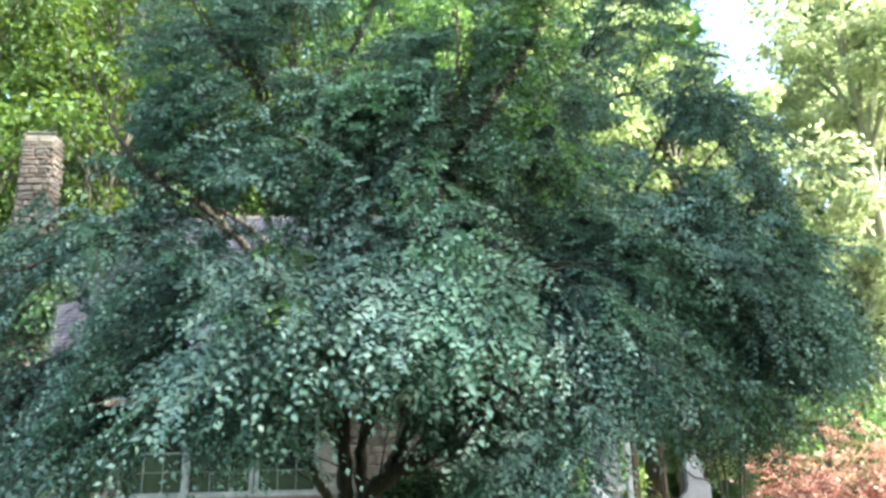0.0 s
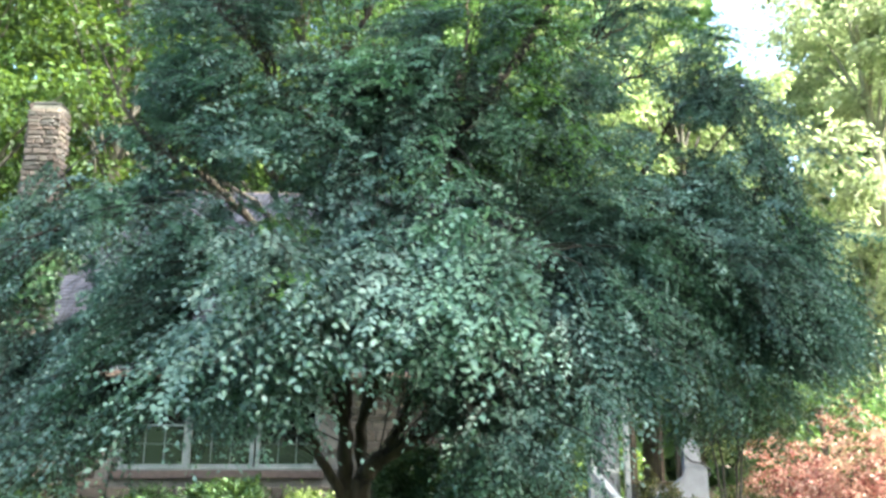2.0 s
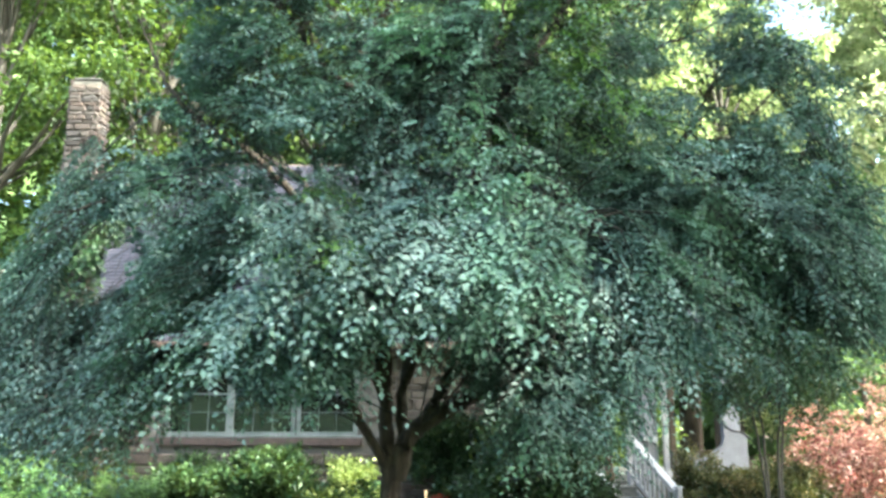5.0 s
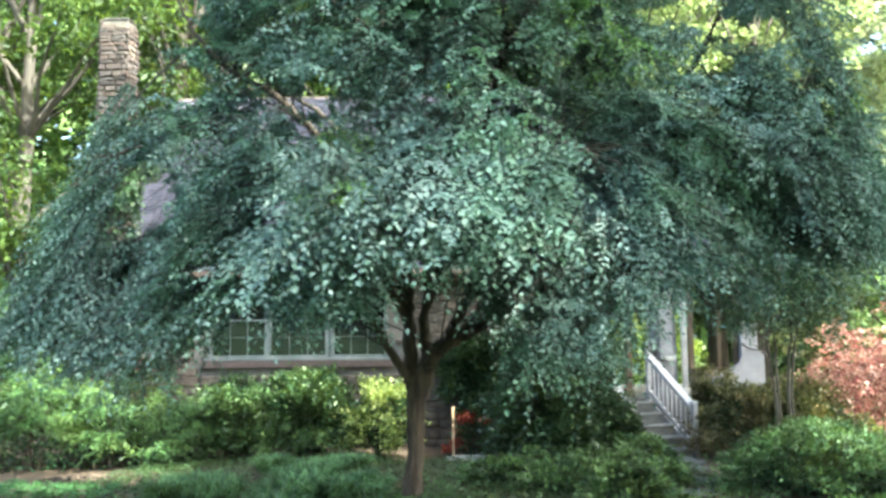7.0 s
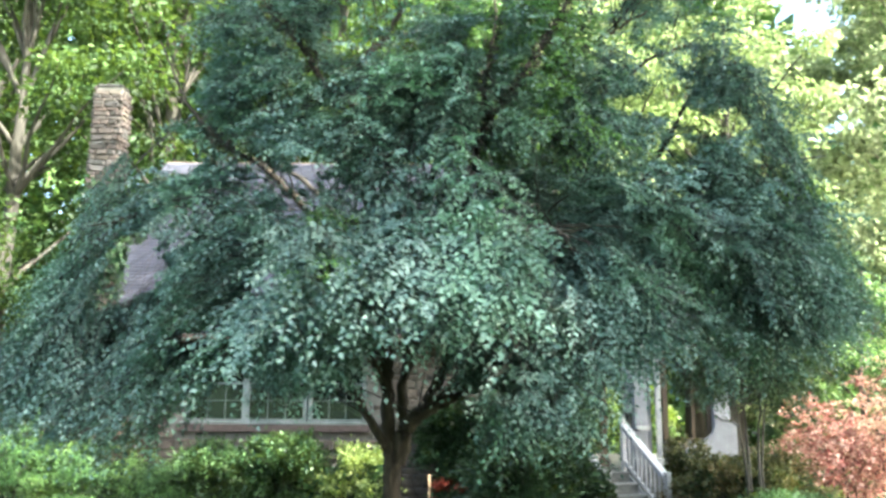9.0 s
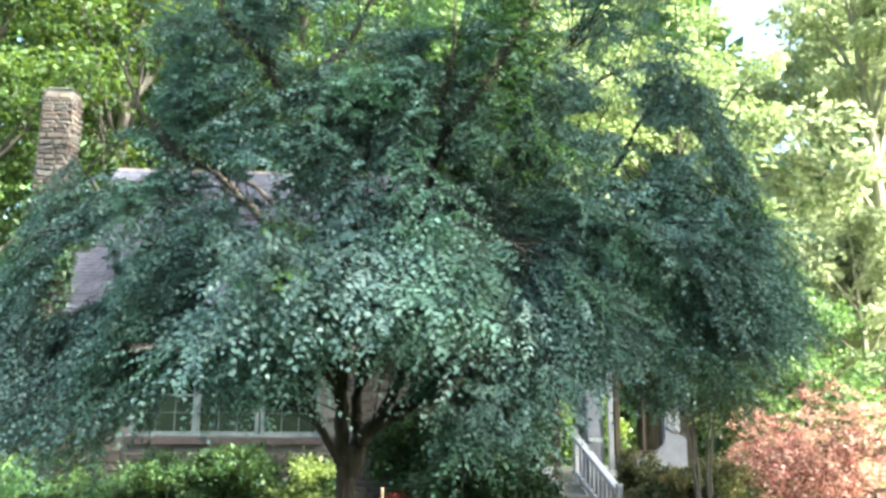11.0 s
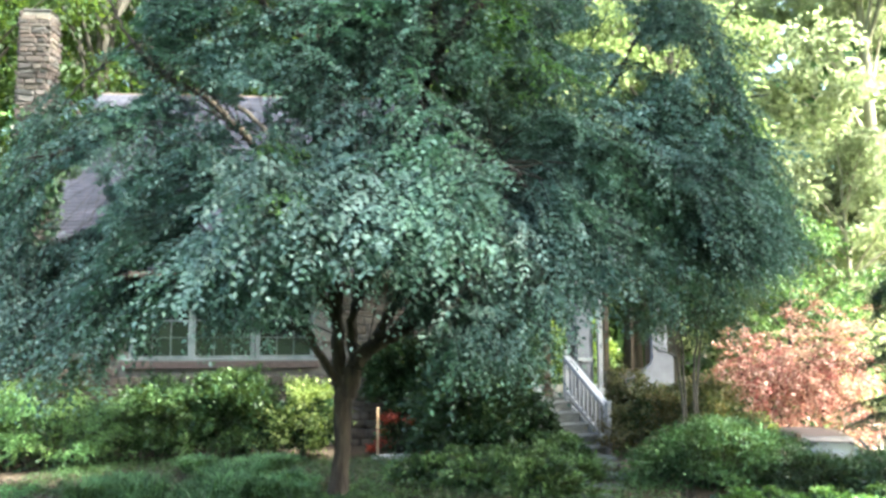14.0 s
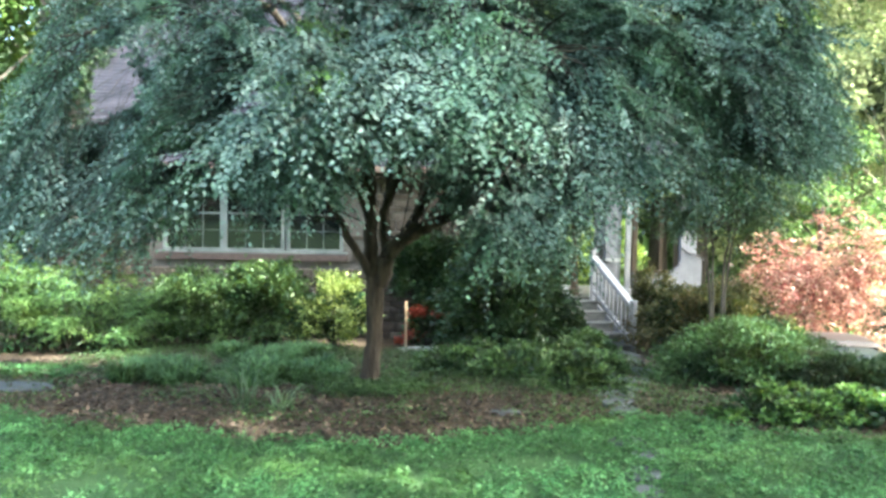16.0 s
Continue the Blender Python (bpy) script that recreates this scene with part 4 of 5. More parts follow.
run = rand.uniform(2.3, 4.8, m2)
edge = np.stack([-7.85 + 0.55 * rand.uniform(0, 1, m2) ** 2 * (0.4 + 0.35 * run), 15.4 + run, 2.6 + 0.94 * run + rand.uniform(0.02, 0.25, m2)], 1)
pos = np.concatenate([pos, edge])
out = np.concatenate([out, np.array([[0, -0.6, 0.8]]) + rand.normal(0, 0.4, (m2, 3))])
m += m2
L = rand.uniform(0.07, 0.15, m)
ivy = thing("climbing_ivy", (-7.1, 15.1, -0.96), "dark green ivy climbing the stone chimney", "ivy")
tagged(part("foliage", mesh_of("foliage", *leaf_arrays(pos - np.array([-7.1, 15.1, -0.96]), np.array([0, 0, -1.0]) + rand.normal(0, 0.5, (m, 3)), out, L, L * 0.9), SHRUB_DARK), SHRUB_DARK, ivy), kind="stuff")


# ---- porch ----
porch = thing("porch", (0, 16.0, 0), "white-trimmed open porch with posts and low wall", "porch")
part("floor", box(2.78, 6.15, 0.05, 3.2, -0.14, -0.03), GREYWOOD, porch)
part("foundation", box(2.9, 6.1, 0.12, 3.1, -1.6, -0.15), MORTAR, porch)
for x, w, mat, lab in ((3.38, 0.13, BROWNWOOD, "dark wooden post"), (4.13, 0.26, WHITE_SHADED, "white painted column"), (4.53, 0.11, RAILPAINT, "white painted post"), (5.80, 0.34, WHITE_SHADED, "white painted column")):
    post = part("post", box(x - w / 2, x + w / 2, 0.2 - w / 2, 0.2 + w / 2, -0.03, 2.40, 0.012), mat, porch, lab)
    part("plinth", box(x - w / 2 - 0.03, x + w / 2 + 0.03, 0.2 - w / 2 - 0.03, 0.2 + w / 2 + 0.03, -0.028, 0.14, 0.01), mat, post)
part("wall_panel", box(3.84, 4.42, 0.34, 0.42, -0.028, 2.40), WHITE_SHADED, porch, "white painted wall panel")
part("low_wall", box(4.62, 5.62, 0.12, 0.28, 0.0, 0.50, 0.01), GREYWOOD, porch, "grey-brown wooden low wall")
part("wall_cap", box(4.60, 5.64, 0.09, 0.31, 0.502, 0.55, 0.008), BROWNWOOD, porch, "brown wooden cap rail")
for q in range(6):
    part("batten", box(4.66 + 0.17 * q, 4.70 + 0.17 * q, 0.095, 0.118, 0.0, 0.498, 0.004), BROWNWOOD, porch)
bm = bmesh.new()
line = ((4.95, -0.1), (6.08, -0.1), (6.08, 0.86), (5.66, 0.86), (5.58, 0.66), (5.36, 0.48), (5.05, 0.34))
ends = [[bm.verts.new((px, py, pz)) for px, pz in line] for py in (0.0, 0.09)]
bm.faces.new(ends[0][::-1])
bm.faces.new(ends[1])
for q in range(len(line)):
    e = (q + 1) % len(line)
    bm.faces.new((ends[0][q], ends[0][e], ends[1][e], ends[1][q]))
bmesh.ops.recalc_face_normals(bm, faces=bm.faces[:])
part("skirt", bm, WHITE_SHADED, porch, "white flared skirt board, its shade put into the paint")
v, f = tube_arrays(curve_points([(5.63, -0.03, 1.05), (5.75, -0.08, 0.94), (5.95, -0.09, 0.90), (6.12, -0.06, 0.78)], 12), np.full(12, 0.022), 6)
part("hose", mesh_of("hose", v, f, DARKMETAL, True), DARKMETAL, porch, "dark blue hose looped on the column")
frame_ob = part("opening_frame", box(4.62, 4.72, 0.14, 0.26, 0.555, 2.38), BROWNWOOD, porch, "brown window-like frame")
part("mullion", box(5.22, 5.27, 0.15, 0.25, 0.555, 2.38), BROWNWOOD, frame_ob)
part("mullion", box(5.54, 5.62, 0.15, 0.25, 0.555, 2.38), BROWNWOOD, frame_ob)
part("beam", box(2.86, 6.2, 0.08, 0.32, 2.405, 2.62, 0.01), WHITE, porch, "white painted beam")
proof = roof_slab("roof", 2.87, 6.5, -0.35, 2.66, 3.4, 4.3, 0.03, porch, ROOF)
part("ledge", box(4.0, 4.3, -0.02, 0.05, 0.72, 0.80), WHITE, porch)
lantern = part("lantern", box(3.74, 3.86, -0.34, -0.22, 0.86, 1.04, 0.012), DARKMETAL, porch, "small black lantern")
part("cap", box(3.71, 3.89, -0.37, -0.19, 1.042, 1.08, 0.015), DARKMETAL, lantern)
part("foot", box(3.76, 3.84, -0.32, -0.24, 0.70, 0.858, 0.01), DARKMETAL, lantern)
part("bracket", box(3.78, 4.02, -0.29, -0.27, 0.72, 0.745), DARKMETAL, lantern)
part("bracket", box(4.0, 4.02, -0.268, 0.068, 0.72, 0.745), DARKMETAL, lantern)


def stairs():
    """Five grey steps turned a little to the left, with a white rail on each side."""
    st = thing("porch_stairs", (4.12, 14.25, -0.95), "grey wooden porch steps with worn white railings", "stairs", turn=17.5)
    rise, run, wide = 0.18, 0.30, 1.22
    for q in range(5):
        z, y = rise * (q + 1), run * q
        part("tread", box(-wide, -0.06, y - 0.025, y + run, z - 0.04, z, 0.006), GREYWOOD, st)
        part("riser", box(-wide + 0.02, -0.08, y, y + 0.02, z - rise + 0.002, z - 0.042), GREYWOOD, st)
    for x in (-0.025, -wide - 0.035):
        bm = bmesh.new()
        pts = ((-0.05, -0.2), (0.22, -0.2), (5 * run, 0.72), (5 * run, 0.94), (-0.05, 0.16))
        a = [bm.verts.new((x + s, y, z)) for s in (-0.02, 0.02) for y, z in pts]
        k = len(pts)
        bm.faces.new(a[:k][::-1])
        bm.faces.new(a[k:])
        for q in range(k):
            bm.faces.new((a[q], a[(q + 1) % k], a[k + (q + 1) % k], a[k + q]))
        bmesh.ops.recalc_face_normals(bm, faces=bm.faces[:])
        part("stringer", bm, RAILPAINT, st)
        for y, z in ((-0.02, 0.0), (5 * run - 0.02, 0.90)):
            post = part("newel_post", box(x - 0.045, x + 0.045, y - 0.045, y + 0.045, z - 0.05, z + 1.0, 0.008), RAILPAINT, st)
            part("cap", box(x - 0.06, x + 0.06, y - 0.06, y + 0.06, z + 1.002, z + 1.03, 0.008), RAILPAINT, post)

        def sloped(lo, hi, half):
            bm = bmesh.new()
            a = [bm.verts.new((x + s, y, z + h)) for y, z in ((0.03, 0.02), (5 * run - 0.07, 0.02 + (5 * run - 0.1) * 0.6)) for s, h in ((-half, lo), (half, lo), (half, hi), (-half, hi))]
            for q in range(4):
                e = (q + 1) % 4
                bm.faces.new((a[q], a[e], a[4 + e], a[4 + q]))
            bm.faces.new(a[3::-1])
            bm.faces.new(a[4:])
            return bm

        part("handrail", sloped(0.86, 0.95, 0.075), RAILPAINT, st, "worn white handrail")
        part("bottom_rail", sloped(0.18, 0.25, 0.03), RAILPAINT, st)
        for q in range(9):
            y = 0.12 + q * 0.145
            part("baluster", box(x - 0.02, x + 0.02, y - 0.02, y + 0.02, 0.02 + (y - 0.03) * 0.6 + 0.23, 0.02 + (y - 0.03) * 0.6 + 0.86), RAILPAINT, st)
    return st


stairs()


# ---- shrubs and beds ----
def shrub(name, x, y, rx, ry, h, material, leaves, leaf, label, seed, category="shrub", group="", narrow=0.5, lift=0.0, stems=55, spiky=0.0, base=None):
    """A bush: stems from the ground and a ragged cover of leaves, thick outside and thin within."""
    rand = np.random.default_rng(seed)
    z0 = float(ground_z(x, y)) if base is None else base
    ob = thing(name, (x, y, z0), label, category, group)
    wood = []
    for q in range(stems):
        a, r = rand.uniform(0, 2 * np.pi), rand.uniform(0.2, 0.8)
        e = np.array([rx * r * math.cos(a), ry * r * math.sin(a), h * rand.uniform(0.55, 0.92)])
        wood.append(tube_arrays(curve_points([(e[0] * 0.12, e[1] * 0.12, -0.05), e * np.array([0.5, 0.5, 0.55]), e], 6, 0.02), np.linspace(0.016, 0.005, 6), 4))
    tagged(part("stemwork", mesh_of("stemwork", *joined(wood), BARK, True), BARK, ob), kind="stuff")
    k = max(int(leaves / 120), 8)
    a, u = rand.uniform(0, 2 * np.pi, k), rand.uniform(0.0, 1, k)
    rad = np.sqrt(1 - (u * 0.97) ** 2) * rand.uniform(0.68, 1.06, k)
    c = np.stack([rx * rad * np.cos(a), ry * rad * np.sin(a), lift + (h - lift) * (0.10 + 0.86 * u * rand.uniform(0.85, 1.12, k))], 1)
    which = rand.integers(0, k, leaves)
    off = rand.normal(0, 1, (leaves, 3)) * np.array([rx, ry, h * 0.40]) * 0.125
    pos = c[which] + off
    pos[:, 2] = np.maximum(pos[:, 2], 0.02)
    way = pos * np.array([1 / rx, 1 / ry, 0.6 / h]) + rand.normal(0, 0.6, pos.shape)
    way[:, 2] += spiky - 0.1
    up = np.array([0, 0, 1.0]) + rand.normal(0, 0.6, pos.shape)
    L = leaf * rand.uniform(0.6, 1.4, leaves)
    tagged(part("foliage", mesh_of("foliage", *leaf_arrays(pos, way, up, L, L * narrow), material), material, ob), kind="stuff")
    # Dark leaves fill the hollows, standing in for shade inside the bush.
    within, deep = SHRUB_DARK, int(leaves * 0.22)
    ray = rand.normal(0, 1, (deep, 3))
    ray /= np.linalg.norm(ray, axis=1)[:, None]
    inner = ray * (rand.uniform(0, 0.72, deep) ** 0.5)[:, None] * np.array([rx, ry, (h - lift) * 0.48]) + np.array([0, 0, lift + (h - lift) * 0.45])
    tagged(part("inner_shade_foliage", mesh_of("inner_shade_foliage", *leaf_arrays(inner, ray, rand.normal(0, 1, ray.shape), np.full(deep, leaf * 1.3), np.full(deep, leaf * 0.9)), within), within, ob), kind="stuff")
    return ob


AZALEA = "dense dark green azalea against the stone wall"


def nandina(x, y, rx, ry, h, stems, seed):
    """Upright canes, each with a head of arching feathery fronds."""
    rand = np.random.default_rng(seed)
    ob = thing("nandina_shrub", (x, y, float(ground_z(x, y))), "feathery light green nandina lit by sun", "shrub")
    wood, points, ways = [], [], []
    for q in range(stems):
        a, r = rand.uniform(0, 2 * np.pi), math.sqrt(rand.uniform(0, 1))
        e = np.array([rx * r * math.cos(a), ry * r * math.sin(a), h * (1.0 - 0.35 * r * r) * rand.uniform(0.38, 1.0)])
        p = curve_points([(e[0] * 0.6, e[1] * 0.6, -0.05), (e[0] * 0.75, e[1] * 0.75, e[2] * 0.5), e], 8, 0.01)
        wood.append(tube_arrays(p, np.linspace(0.010, 0.005, 8), 4))
        for k in range(7):
            b = a + rand.normal(0, 1.3)
            d = np.array([math.cos(b), math.sin(b), rand.uniform(0.0, 0.7)])
            d /= np.linalg.norm(d)
            reach = rand.uniform(0.15, 0.42)
            root = p[-1 - int(rand.integers(0, 3))]
            for s in (0.35, 0.7, 1.0):
                points.append(root + d * reach * s - np.array([0, 0, 0.35 * reach * s * s]))
                ways.append(d - np.array([0, 0, 0.7 * s]))
    points, ways = np.array(points), np.array(ways)
    ways /= np.linalg.norm(ways, axis=1)[:, None]
    _, (pos, way, face, size, _) = fans(points, ways, 0.045, rand, 0.0)
    pick = rand.uniform(0, 1, len(pos)) < 0.5
    # Dark leaves low among the canes imitate the shade there.
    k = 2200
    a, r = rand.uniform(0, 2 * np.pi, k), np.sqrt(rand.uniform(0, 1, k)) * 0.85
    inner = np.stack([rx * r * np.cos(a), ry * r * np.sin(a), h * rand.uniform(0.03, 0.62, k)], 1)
    tagged(part("inner_shade_foliage", mesh_of("inner_shade_foliage", *leaf_arrays(inner, rand.normal(0, 1, (k, 3)), rand.normal(0, 1, (k, 3)), np.full(k, 0.10), np.full(k, 0.05)), SHRUB_DARK), SHRUB_DARK, ob), kind="stuff")
    tagged(part("stemwork", mesh_of("stemwork", *joined(wood), BARK, True), BARK, ob), kind="stuff")
    tagged(part("foliage", mesh_of("foliage", *leaf_arrays(pos[pick], way[pick], face[pick], size[pick] * 1.5, size[pick] * 0.55), NANDINA), NANDINA, ob), kind="stuff")
    return ob


nandina(-7.7, 13.7, 1.35, 1.0, 2.15, 44, 1)
nandina(-5.9, 14.05, 1.25, 0.9, 1.85, 38, 2)
shrub("azalea_shrub", -4.3, 14.5, 1.0, 0.75, 1.45, SHRUB, 8500, 0.09, AZALEA, 3, lift=0.1, stems=18)
shrub("azalea_shrub", -2.9, 14.5, 1.0, 0.75, 1.50, SHRUB, 8500, 0.09, AZALEA, 4, lift=0.1, stems=18)
shrub("golden_shrub", -1.55, 14.3, 0.75, 0.6, 1.40, SHRUB_GOLD, 5200, 0.085, "golden green variegated bush in a patch of sun", 5, lift=0.15, stems=12)
shrub("barberry_shrub", 0.2, 14.8, 0.58, 0.4, 0.82, SHRUB_RED, 1300, 0.06, "small red barberry bush lit by sun", 6, stems=10)
shrub("laurel_shrub", 0.2, 15.5, 0.7, 0.35, 2.15, SHRUB_DARK, 5200, 0.10, "dark green laurel against the stone wall", 19, lift=1.0, stems=10)
shrub("laurel_shrub", 0.95, 15.35, 1.0, 0.42, 2.05, SHRUB_DARK, 9000, 0.11, "dark green laurel against the stone wall", 16, stems=14)
shrub("holly_shrub", 1.6, 13.6, 1.1, 1.1, 2.35, SHRUB_DARK, 16000, 0.09, "large dark green holly beside the porch steps", 7, stems=20)
shrub("holly_shrub", 2.3, 14.2, 0.45, 0.6, 1.9, SHRUB_DARK, 5000, 0.075, "dark green holly at the side of the steps", 8)
shrub("holly_shrub", 2.72, 13.45, 0.36, 0.4, 1.05, SHRUB_DARK, 2600, 0.07, "small dark green holly at the foot of the steps", 20, stems=8)
shrub("rhododendron_shrub", 1.35, 12.8, 0.75, 0.7, 1.55, SHRUB_DARK, 4500, 0.10, "dark glossy rhododendron in deep shade", 9)
shrub("spirea_shrub", 4.5, 10.5, 1.15, 0.9, 0.78, SPIREA, 11500, 0.065, "low mounded green spirea", 10, narrow=0.4)
shrub("spirea_shrub", 5.3, 11.7, 1.0, 0.9, 0.80, SPIREA, 8500, 0.065, "low mounded green spirea", 11, narrow=0.4)
shrub("azalea_shrub", 5.45, 13.9, 1.4, 0.9, 1.38, SHRUB_BROWN, 14000, 0.07, "rounded clipped azalea with bronze tinted leaves", 12)
shrub("azalea_shrub", 4.8, 15.1, 0.6, 0.4, 1.55, SHRUB_BROWN, 4200, 0.07, "bronze green azalea before the porch", 17, stems=14)
shrub("golden_shrub", 3.9, 21.5, 1.1, 0.8, 2.9, SHRUB_LIGHT, 5000, 0.13, "yellow-green bush in sun behind the porch", 21, stems=14)
shrub("golden_shrub", 5.6, 21.8, 1.0, 0.8, 2.5, SHRUB_LIGHT, 4200, 0.13, "yellow-green bush in sun behind the porch", 22, stems=14)
shrub("golden_shrub", 7.4, 17.6, 0.8, 0.8, 1.2, SHRUB_GOLD, 5000, 0.09, "yellow-green bush in full sun", 18, stems=14)
shrub("juniper_shrub", 5.6, 9.9, 0.9, 0.7, 0.55, SHRUB_DARK, 6000, 0.06, "low dark green juniper", 13, narrow=0.3)
shrub("juniper_shrub", 6.7, 9.6, 0.9, 0.8, 0.55, SHRUB_DARK, 6000, 0.06, "low dark green juniper", 14, narrow=0.3)
shrub("golden_shrub", 7.15, 14.9, 0.65, 0.6, 1.05, SHRUB_GOLD, 5500, 0.08, "yellow-green bush in full sun", 15)
for q, (x, y) in enumerate(((3.45, 7.75), (3.85, 7.45), (4.3, 7.5), (4.7, 7.2), (5.1, 7.4), (4.05, 8.2), (4.8, 8.1), (5.6, 7.35), (6.1, 7.25), (5.4, 8.0), (5.95, 7.9))):
    shrub("hosta_plant", x, y, 0.36, 0.32, 0.36, HOSTA, 1500, 0.058, "leafy green hosta at the lawn's edge", 30 + q, "plant", "hostas along the lawn", 0.6, stems=5)
for q, (x, y, r, h) in enumerate(((1.3, 10.4, 0.7, 0.42), (1.95, 9.7, 0.6, 0.42), (0.6, 11.0, 0.7, 0.40), (2.0, 11.2, 0.7, 0.5), (1.2, 12.0, 0.7, 0.45), (2.7, 11.9, 0.5, 0.55), (2.75, 12.8, 0.5, 0.6), (2.55, 11.0, 0.42, 0.4))):
    shrub("pachysandra_clump", x, y, r, r * 0.8, h, SHRUB, 2600, 0.075, "low leafy green ground cover under the elm", 50 + q, "plant", "ground cover under the elm", 0.45, stems=6)


def strap_clump(name, x, y, r, h, count, material, label, seed, category="plant", group="", width=0.012, sway=1.0):
    """A clump of long arching blades."""
    rand = np.random.default_rng(seed)
    ob = thing(name, (x, y, float(ground_z(x, y))), label, category, group)
    a, q = rand.uniform(0, 2 * np.pi, count), np.sqrt(rand.uniform(0, 1, count))
    root = np.stack([r * q * np.cos(a), r * q * np.sin(a), np.zeros(count) - 0.01], 1)
    lean = rand.uniform(0.15, 1.2, count) * h * sway
    b = a + rand.normal(0, 0.7, count)
    out = np.stack([np.cos(b), np.sin(b), np.zeros(count)], 1)
    side = np.stack([-np.sin(b), np.cos(b), np.zeros(count)], 1) * (width * rand.uniform(0.7, 1.3, count))[:, None]
    H = h * rand.uniform(0.6, 1.15, count)
    up = np.array([0, 0, 1.0])
    p1 = root + out * (lean * 0.35)[:, None] + up * (H * 0.75)[:, None]
    p2 = root + out * (lean * 0.75)[:, None] + up * (H * 0.95)[:, None]
    p3 = root + out * (lean * 1.15)[:, None] + up * (H * 0.8)[:, None]
    v = np.stack([root - side, root + side, p1 - side, p1 + side, p2 - side * 0.7, p2 + side * 0.7, p3, p3 + side * 0.05], 1).reshape(-1, 3)
    o = np.arange(count)[:, None] * 8
    f = np.concatenate([o + np.array([[0, 1, 3, 2]]), o + np.array([[2, 3, 5, 4]]), o + np.array([[4, 5, 7, 6]])], 1).reshape(-1, 4)
    tagged(part("foliage", mesh_of("foliage", v, f, material), material, ob), kind="stuff")
    return ob


spot = random.Random(9)
for q in range(34):
    x, y = spot.uniform(-3.9, -0.9), spot.uniform(9.9, 13.2)
    if x < -3.3 and y > 11.2:
        x += 1.4
    strap_clump("liriope_clump", x, y, spot.uniform(0.14, 0.38), spot.uniform(0.10, 0.30), 200, SPIREA, "grassy green liriope clump under the elm", 70 + q, group="liriope under the elm")
strap_clump("iris_plant", -1.95, 8.45, 0.12, 0.42, 34, STRAP, "grey-green iris with sword-like leaves in the mulch", 95, width=0.0075, sway=1.7)
strap_clump("iris_plant", -1.5, 8.15, 0.10, 0.26, 16, STRAP, "grey-green iris with sword-like leaves in the mulch", 96, width=0.007, sway=1.8)


def small_tree(name, x, y, label, category, bark, leafy, stems, top, fork, spread, leaves, leaf, seed, foot=None, centre=0.0, sag=0.0, girth=0.045):
    """A many-stemmed small tree."""
    rand = np.random.default_rng(seed)
    z0 = float(ground_z(x, y)) - 0.05 if foot is None else foot
    ob = thing(name, (x, y, z0), label, category)
    ends = []
    for q in range(stems):
        a = 2 * np.pi * q / stems + rand.uniform(-0.4, 0.4)
        e = np.array([0.45 * spread * math.cos(a) + centre, 0.45 * spread * math.sin(a), fork + (top - fork) * 0.45])
        p = curve_points([(0.1 * math.cos(a), 0.1 * math.sin(a), 0), (0.16 * math.cos(a), 0.16 * math.sin(a), fork * 0.6), (e[0] * 0.5, e[1] * 0.5, fork), e], 14, 0.012)
        v, f = tube_arrays(p, np.linspace(girth, girth / 3, 14), 7)
        part("stem", mesh_of("stem", v, f, bark, True), bark, ob)
        ends += [p[9], p[13]]
    ends = np.array(ends)
    wood, tips, ways = [], [], []
    for q in range(stems * 16):
        s = ends[rand.integers(0, len(ends))]
        a, r = rand.uniform(0, 2 * np.pi), spread * rand.uniform(0.25, 1) ** 0.6
        u = rand.uniform(0, 1)
        e = np.array([centre + r * math.cos(a), r * math.sin(a), fork + (top - fork) * u * (1 - 0.35 * (r / spread) ** 2) - sag * (r / spread) ** 2])
        p = curve_points([s, (s + e) / 2 + np.array([0, 0, 0.2]), e], 7, 0.02)
        wood.append(tube_arrays(p, np.linspace(0.012, 0.003, 7), 4))
        tips.append(p[3:])
        g = np.gradient(p, axis=0)[3:]
        ways.append(g / np.linalg.norm(g, axis=1)[:, None])
    tips, ways = np.concatenate(tips), np.concatenate(ways)
    per = max(int(leaves / (len(tips) * 10)), 1)
    _, (lv, lf), (yv, yf) = sprays(tips, ways, per, leaf * 7, leaf, 0.3, rand)
    tagged(part("branchwork", mesh_of("branchwork", *joined(wood), bark), bark, ob), kind="stuff")
    tagged(part("crown", mesh_of("crown", *joined([(lv, lf), (yv, yf)]), leafy), leafy, ob), kind="stuff")
    return ob


small_tree("japanese_maple", 10.5, 19.6, "spreading red japanese maple in bright sun", "tree", BARK, MAPLE, 8, 6.1, 0.6, 2.55, 19000, 0.115, 41, sag=2.0, centre=0.0)
small_tree("crape_myrtle", 5.0, 12.55, "slender many-stemmed crape myrtle with green crown", "tree", BARK_GREY, MYRTLE, 4, 4.4, 2.2, 1.3, 15000, 0.06, 42, girth=0.028)


